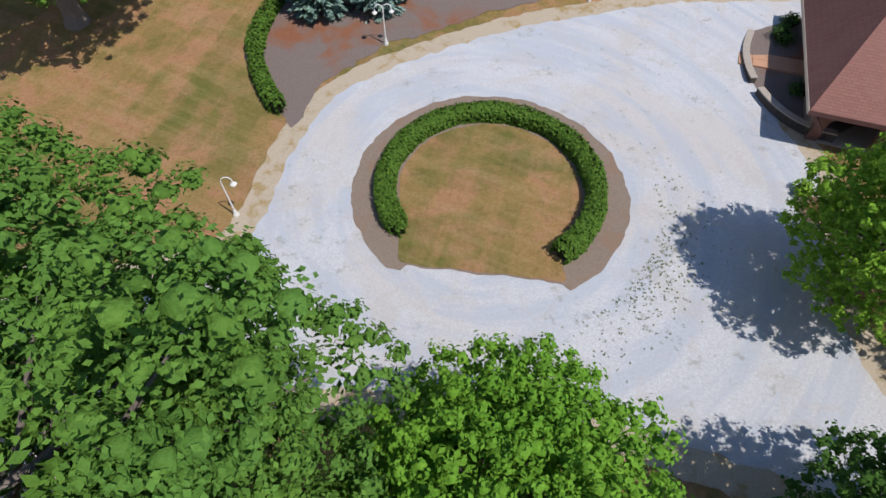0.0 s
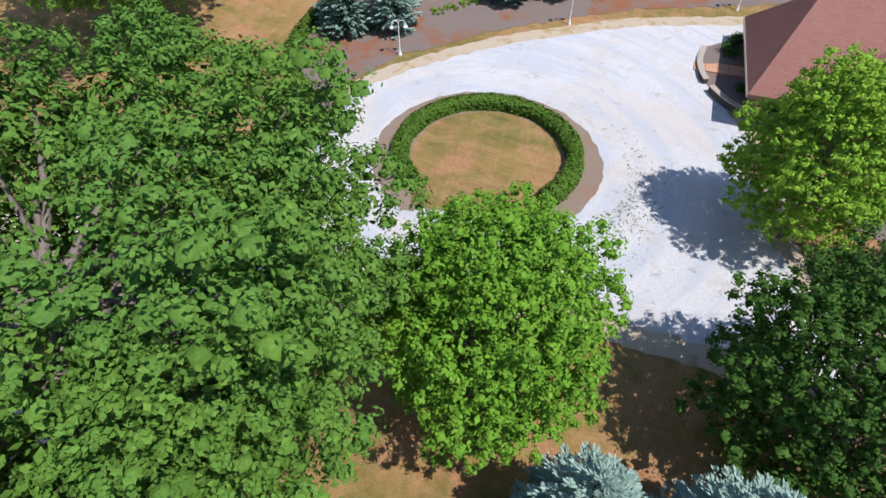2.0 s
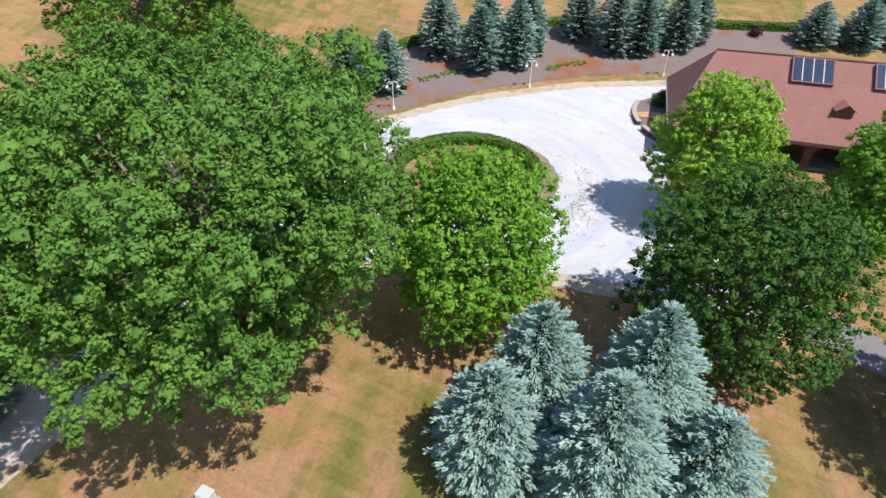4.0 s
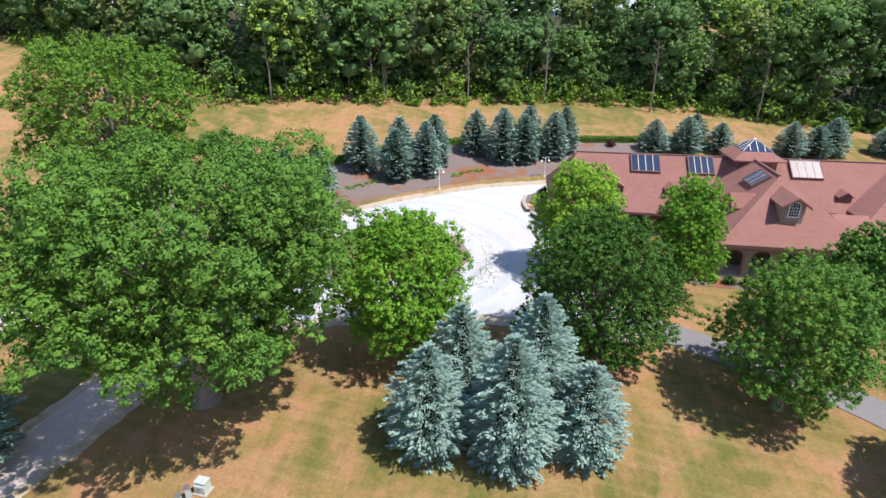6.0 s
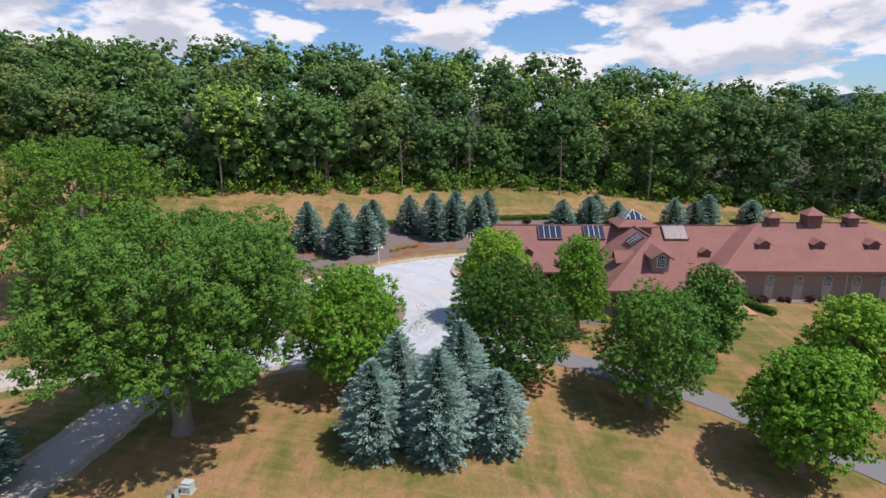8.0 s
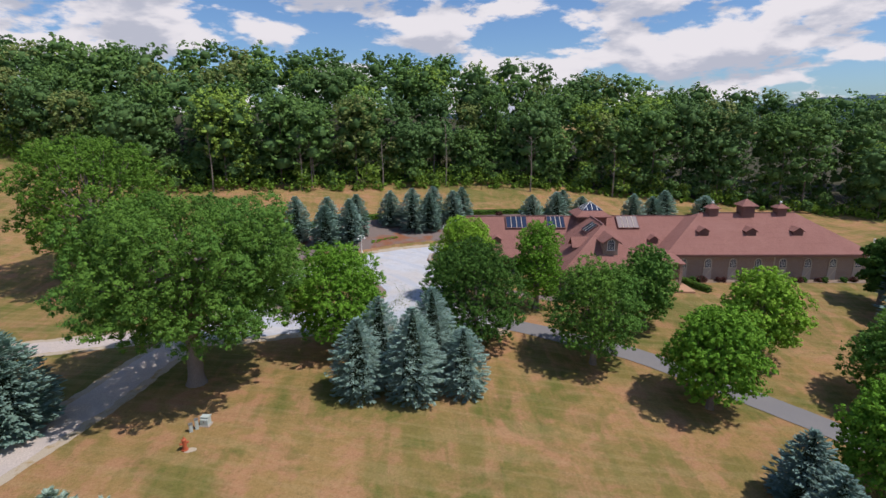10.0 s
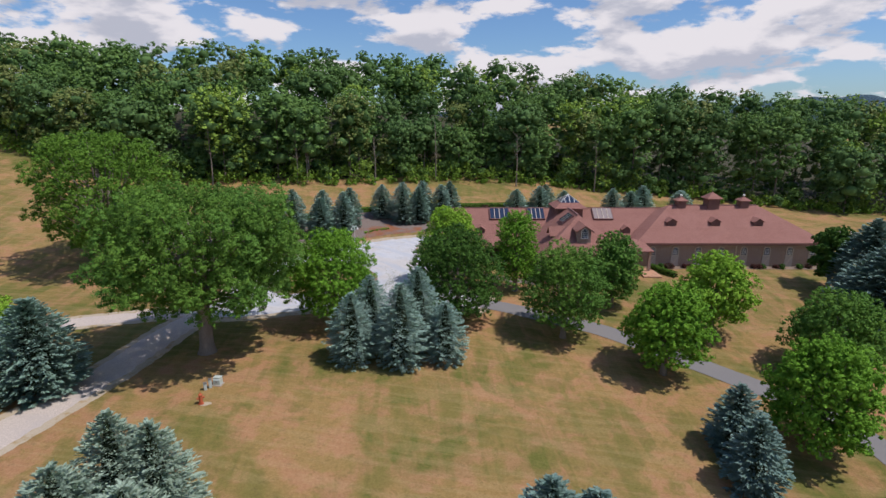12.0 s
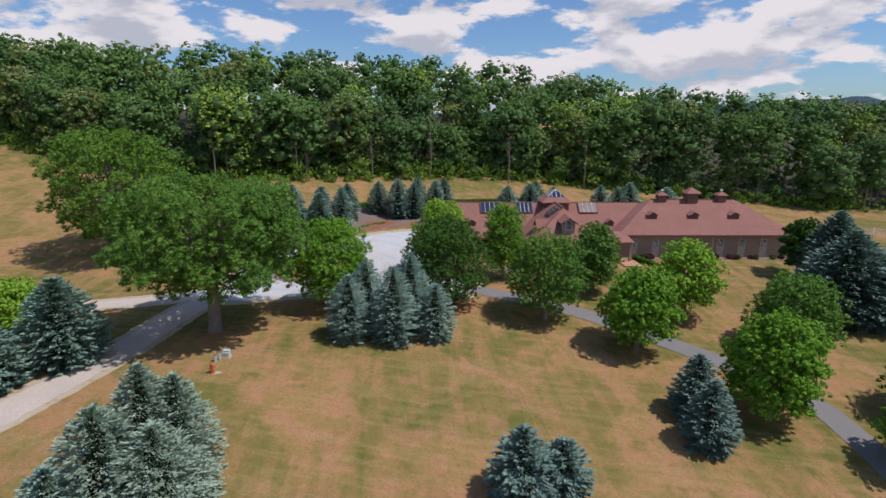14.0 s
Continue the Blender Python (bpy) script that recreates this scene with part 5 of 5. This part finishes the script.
def terrace():
    c = uv(39.8, 21.6)
    me = base_of("terrace", c[0], c[1], hz(*c), TURN, "orange paved terrace before the side entrance", "terrace", kind="structure")
    for i in range(4):
        for j in range(5):
            part("paving_slab", one_box(-1.2 + 0.62 * i, -0.6 + 0.62 * i, -1.6 + 0.8 * j, -0.82 + 0.8 * j, -0.3, 0.16 + 0.004 * ((i * 3 + j) % 3), bevel=0.01), PAVER, me)


terrace()


def curved_wall():
    """A low curved block wall with pale capping round the west planting."""
    line = curve_through([(20.4, 32.6), (19.4, 30.6), (18.9, 28.4), (19.0, 26.2), (19.6, 24.4), (20.6, 23.2), (21.8, 22.6)], 5)
    z = hz(19, 27)
    w = base_of("planter_wall", 19.0, 27.0, z, label="low curved dark block wall with pale capping", category="garden wall")
    p = np.array(line) - (19.0, 27.0)
    for i, (a, b) in enumerate(zip(p[:-1], p[1:])):
        if 12 <= i <= 13:
            continue
        d = (b - a) / np.linalg.norm(b - a)
        s = np.array([-d[1], d[0]]) * 0.16
        b2 = b - d * 0.012
        for name, k, z0, z1, mat in (("block", 1.0, -0.3, 0.22, STONE), ("block", 1.0, 0.232, 0.42, STONE), ("capping", 1.35, 0.43, 0.5, STONE_CAP)):
            part(name, prism(bmesh.new(), [tuple(a - s * k), tuple(b2 - s * k), tuple(b2 + s * k), tuple(a + s * k)], 2, z0, z1), mat, w)
    return w


curved_wall()
laid("west_planting", lambda x, y: to_area(x, y, [(20.3, 32.4), (19.3, 30.4), (18.9, 28.2), (19.1, 26), (19.8, 24.2), (21.6, 22.8), (24, 24), (25.5, 32), (24.5, 34)]), 17, 27, 21, 36, 0.06, MULCH, "shaded mulch planting at the west end of the house", "mulch bed", 0.4, 0.05)
laid("front_planting", lambda x, y: to_line(x, y, [uv(11.5, 23.0), uv(23, 17.6), uv(31, 17.2)], 1.9), 18, 38, 3, 25, 0.04, MULCH, "mulch border before the porch", "mulch bed", 0.4, 0.1)
laid("barn_border", lambda x, y: to_line(x, y, [uv(41.2, 24.7), uv(66, 24.7)], 1.3), 40, 75, -3, 16, 0.04, RING_MULCH, "bark border along the barn wall", "mulch bed", 0.4, 0.1)


def west_walk():
    w = base_of("west_walk", 20.6, 29.4, hz(20.6, 29.4), -18, "orange paved walk to the west door", "walk", kind="structure")
    for i in range(5):
        for j in range(2):
            part("paving_slab", one_box(-1.9 + 0.85 * i, -1.07 + 0.85 * i, -0.75 + 0.76 * j, -0.01 + 0.76 * j, -0.2, 0.12 + 0.003 * ((i + j) % 2), bevel=0.01), PAVER, w)


west_walk()
for i, (sx, sy, r) in enumerate([(22.0, 31.6, 1.0), (21.6, 26.6, 0.9), (22.4, 24.9, 0.8), (23.0, 33.0, 0.8)]):
    shrub("yew_shrub", sx, sy, r, 0.9, DARK_LEAF, 260 + i, "dark low shrub in the shade of the eaves", "shrubs by the west wall", n=600)

# ---- lamps ----


def lamp_post(x, y, arms, turn, label):
    """A cast post with crook arms and hanging bell lanterns."""
    lamp = base_of("lamp_post", x, y, hz(x, y), turn, label, "lamp post", "lamp posts along the drive")
    bm = bmesh.new()
    for r1, r2, z0, z1 in ((0.17, 0.15, -0.1, 0.12), (0.13, 0.07, 0.12, 0.42)):
        bmesh.ops.create_cone(bm, cap_ends=True, segments=12, radius1=r1, radius2=r2, depth=z1 - z0, matrix=Matrix.Translation((0, 0, (z0 + z1) / 2)))
    part("lamp_base", bm, WHITE, lamp)
    v, q = tube_arrays([(0, 0, 0.35), (0, 0, 1.3), (0, 0, 2.35)], [0.055, 0.042, 0.035], 8)
    child("post", mesh_of("post", v, q, [WHITE], smooth=True), lamp)
    for s in arms:
        pts = [(0, 0, 2.2)] + [(s * (0.26 - 0.26 * math.cos(t)), 0, 2.4 + 0.3 * math.sin(t)) for t in np.linspace(0, math.pi * 0.95, 9)] + [(s * 0.52, 0, 2.3)]
        v, q = tube_arrays(pts, [0.028] * len(pts), 7)
        arm = child("arm", mesh_of("arm", v, q, [WHITE], smooth=True), lamp)
        bm = bmesh.new()
        bmesh.ops.create_cone(bm, cap_ends=True, segments=12, radius1=0.17, radius2=0.05, depth=0.13, matrix=Matrix.Translation((s * 0.52, 0, 2.26)))
        part("shade", bm, WHITE, arm)
        bm = bmesh.new()
        bmesh.ops.create_uvsphere(bm, u_segments=10, v_segments=7, radius=0.115, matrix=Matrix.Translation((s * 0.52, 0, 2.15)))
        part("globe", bm, LANTERN, arm, "opal glass globe")
    if len(arms) == 2:
        bm = bmesh.new()
        bmesh.ops.create_cone(bm, cap_ends=True, segments=8, radius1=0.04, radius2=0.008, depth=0.3, matrix=Matrix.Translation((0, 0, 2.5)))
        part("finial", bm, WHITE, lamp)
    return lamp


for x, y in ((-3.65, 31.3), (10.1, 35.7), (24.7, 37.9)):
    lamp_post(x, y, (-1, 1), 8, "white two-armed lamp post with hanging bell lanterns")
lamp_post(-10.4, 17.4, (1,), 10, "white single-armed crook lamp post on the lawn edge")

# ---- small things on the lawn ----
t = base_of("utility_cabinet", -9.5, -6.9, hz(-9.5, -6.9), -25, "pale green steel utility cabinet on a concrete pad", "utility box")
part("pad", one_box(-0.38, 0.38, -0.34, 0.34, -0.2, 0.06, bevel=0.02), STONE_CAP, t)
part("cabinet_body", prism(bmesh.new(), [(-0.25, 0.06), (0.25, 0.06), (0.25, 0.62), (-0.16, 0.57), (-0.25, 0.47)], 0, -0.28, 0.28), CABINET, t)
part("lid", one_box(-0.31, 0.31, -0.19, 0.28, 0.61, 0.66, bevel=0.01), CABINET, t)
part("latch", one_box(-0.05, 0.05, -0.28, -0.24, 0.28, 0.40), GREY, t)
for dx, dy, hgt in ((-0.55, -0.35, 0.7), (-0.9, -0.6, 0.55)):
    p = base_of("service_pedestal", -9.5 + dx, -6.9 + dy, hz(-9.5 + dx, -6.9 + dy), 10, "short pale service pedestal beside the cabinet", "pedestal", "service pedestals")
    part("pedestal_body", one_box(-0.12, 0.12, -0.12, 0.12, -0.1, hgt, bevel=0.02), CABINET, p)
    part("cap", one_box(-0.14, 0.14, -0.14, 0.14, hgt, hgt + 0.06, bevel=0.015), GREY, p)
f = base_of("fire_hydrant", -10.6, -9.6, hz(-10.6, -9.6), 20, "faded orange-red hydrant standing in the lawn", "hydrant")
bm = bmesh.new()
bmesh.ops.create_cone(bm, cap_ends=True, segments=12, radius1=0.15, radius2=0.13, depth=0.75, matrix=Matrix.Translation((0, 0, 0.33)))
bmesh.ops.create_cone(bm, cap_ends=True, segments=12, radius1=0.22, radius2=0.22, depth=0.06, matrix=Matrix.Translation((0, 0, 0.05)))
part("barrel", bm, HYDRANT, f)
bm = bmesh.new()
bmesh.ops.create_uvsphere(bm, u_segments=12, v_segments=8, radius=0.17, matrix=Matrix.Translation((0, 0, 0.72)) @ Matrix.Diagonal((1, 1, 0.75, 1)))
bmesh.ops.create_cone(bm, cap_ends=True, segments=5, radius1=0.05, radius2=0.05, depth=0.12, matrix=Matrix.Translation((0, 0, 0.88)))
part("bonnet", bm, HYDRANT, f)
for a in (0, 90, 180):
    bm = bmesh.new()
    bmesh.ops.create_cone(bm, cap_ends=True, segments=8, radius1=0.08, radius2=0.08, depth=0.16, matrix=pose(0, 0, 0, 0, 0, a) @ Matrix.Translation((0.2, 0, 0.5)) @ pose(0, 0, 0, 0, 90, 0))
    part("outlet_cap", bm, HYDRANT, f)
laid("hydrant_patch", lambda x, y: np.hypot(x + 10.3, (y + 9.7) * 1.6) - 0.45, -12, -9, -11, -8.5, 0.02, SHOULDER, "bare soil round the hydrant", "soil", 0.2, 0.1)

# white paddock fence beyond the barn
fence = base_of("paddock_fence", 92.0, 14.0, hz(92, 14), label="white board paddock fence beyond the barn", category="fence")
fx = np.linspace(0, 30, 13)
for i, d in enumerate(fx):
    x, y = d * 0.8, -d * 0.6
    z = hz(92 + x, 14 + y) - hz(92, 14)
    part("post", one_box(x - 0.08, x + 0.08, y - 0.08, y + 0.08, z - 0.2, z + 1.4), WHITE, fence)
    if i:
        for h in (0.35, 0.75, 1.15):
            m = Matrix.Translation((x - 1.0, y + 0.75, (z + z0) / 2 + h))
            b = one_box(-1.25, 1.25, -0.02, 0.02, -0.07, 0.07)
            bmesh.ops.transform(b, matrix=m @ pose(0, 0, 0, 0, 0, math.degrees(math.atan2(-0.6, 0.8))), verts=b.verts)
            part("rail", b, WHITE, fence)
    z0 = z
cx, cy = uv(67.6, 28.5)
canopy = base_of("canopy", cx, cy, hz(cx, cy), TURN, "small white canopy on posts at the end of the barn", "canopy")
part("canopy_roof", solid(bmesh.new(), [(-1.2, -1.6, 2.3), (1.3, -1.6, 2.1), (1.3, 1.6, 2.4), (-1.2, 1.6, 2.6)], 0.08), WHITE, canopy)
for sx in (-1.1, 1.2):
    for sy in (-1.5, 1.5):
        part("post", one_box(sx - 0.05, sx + 0.05, sy - 0.05, sy + 0.05, -0.2, 2.1), WHITE, canopy)
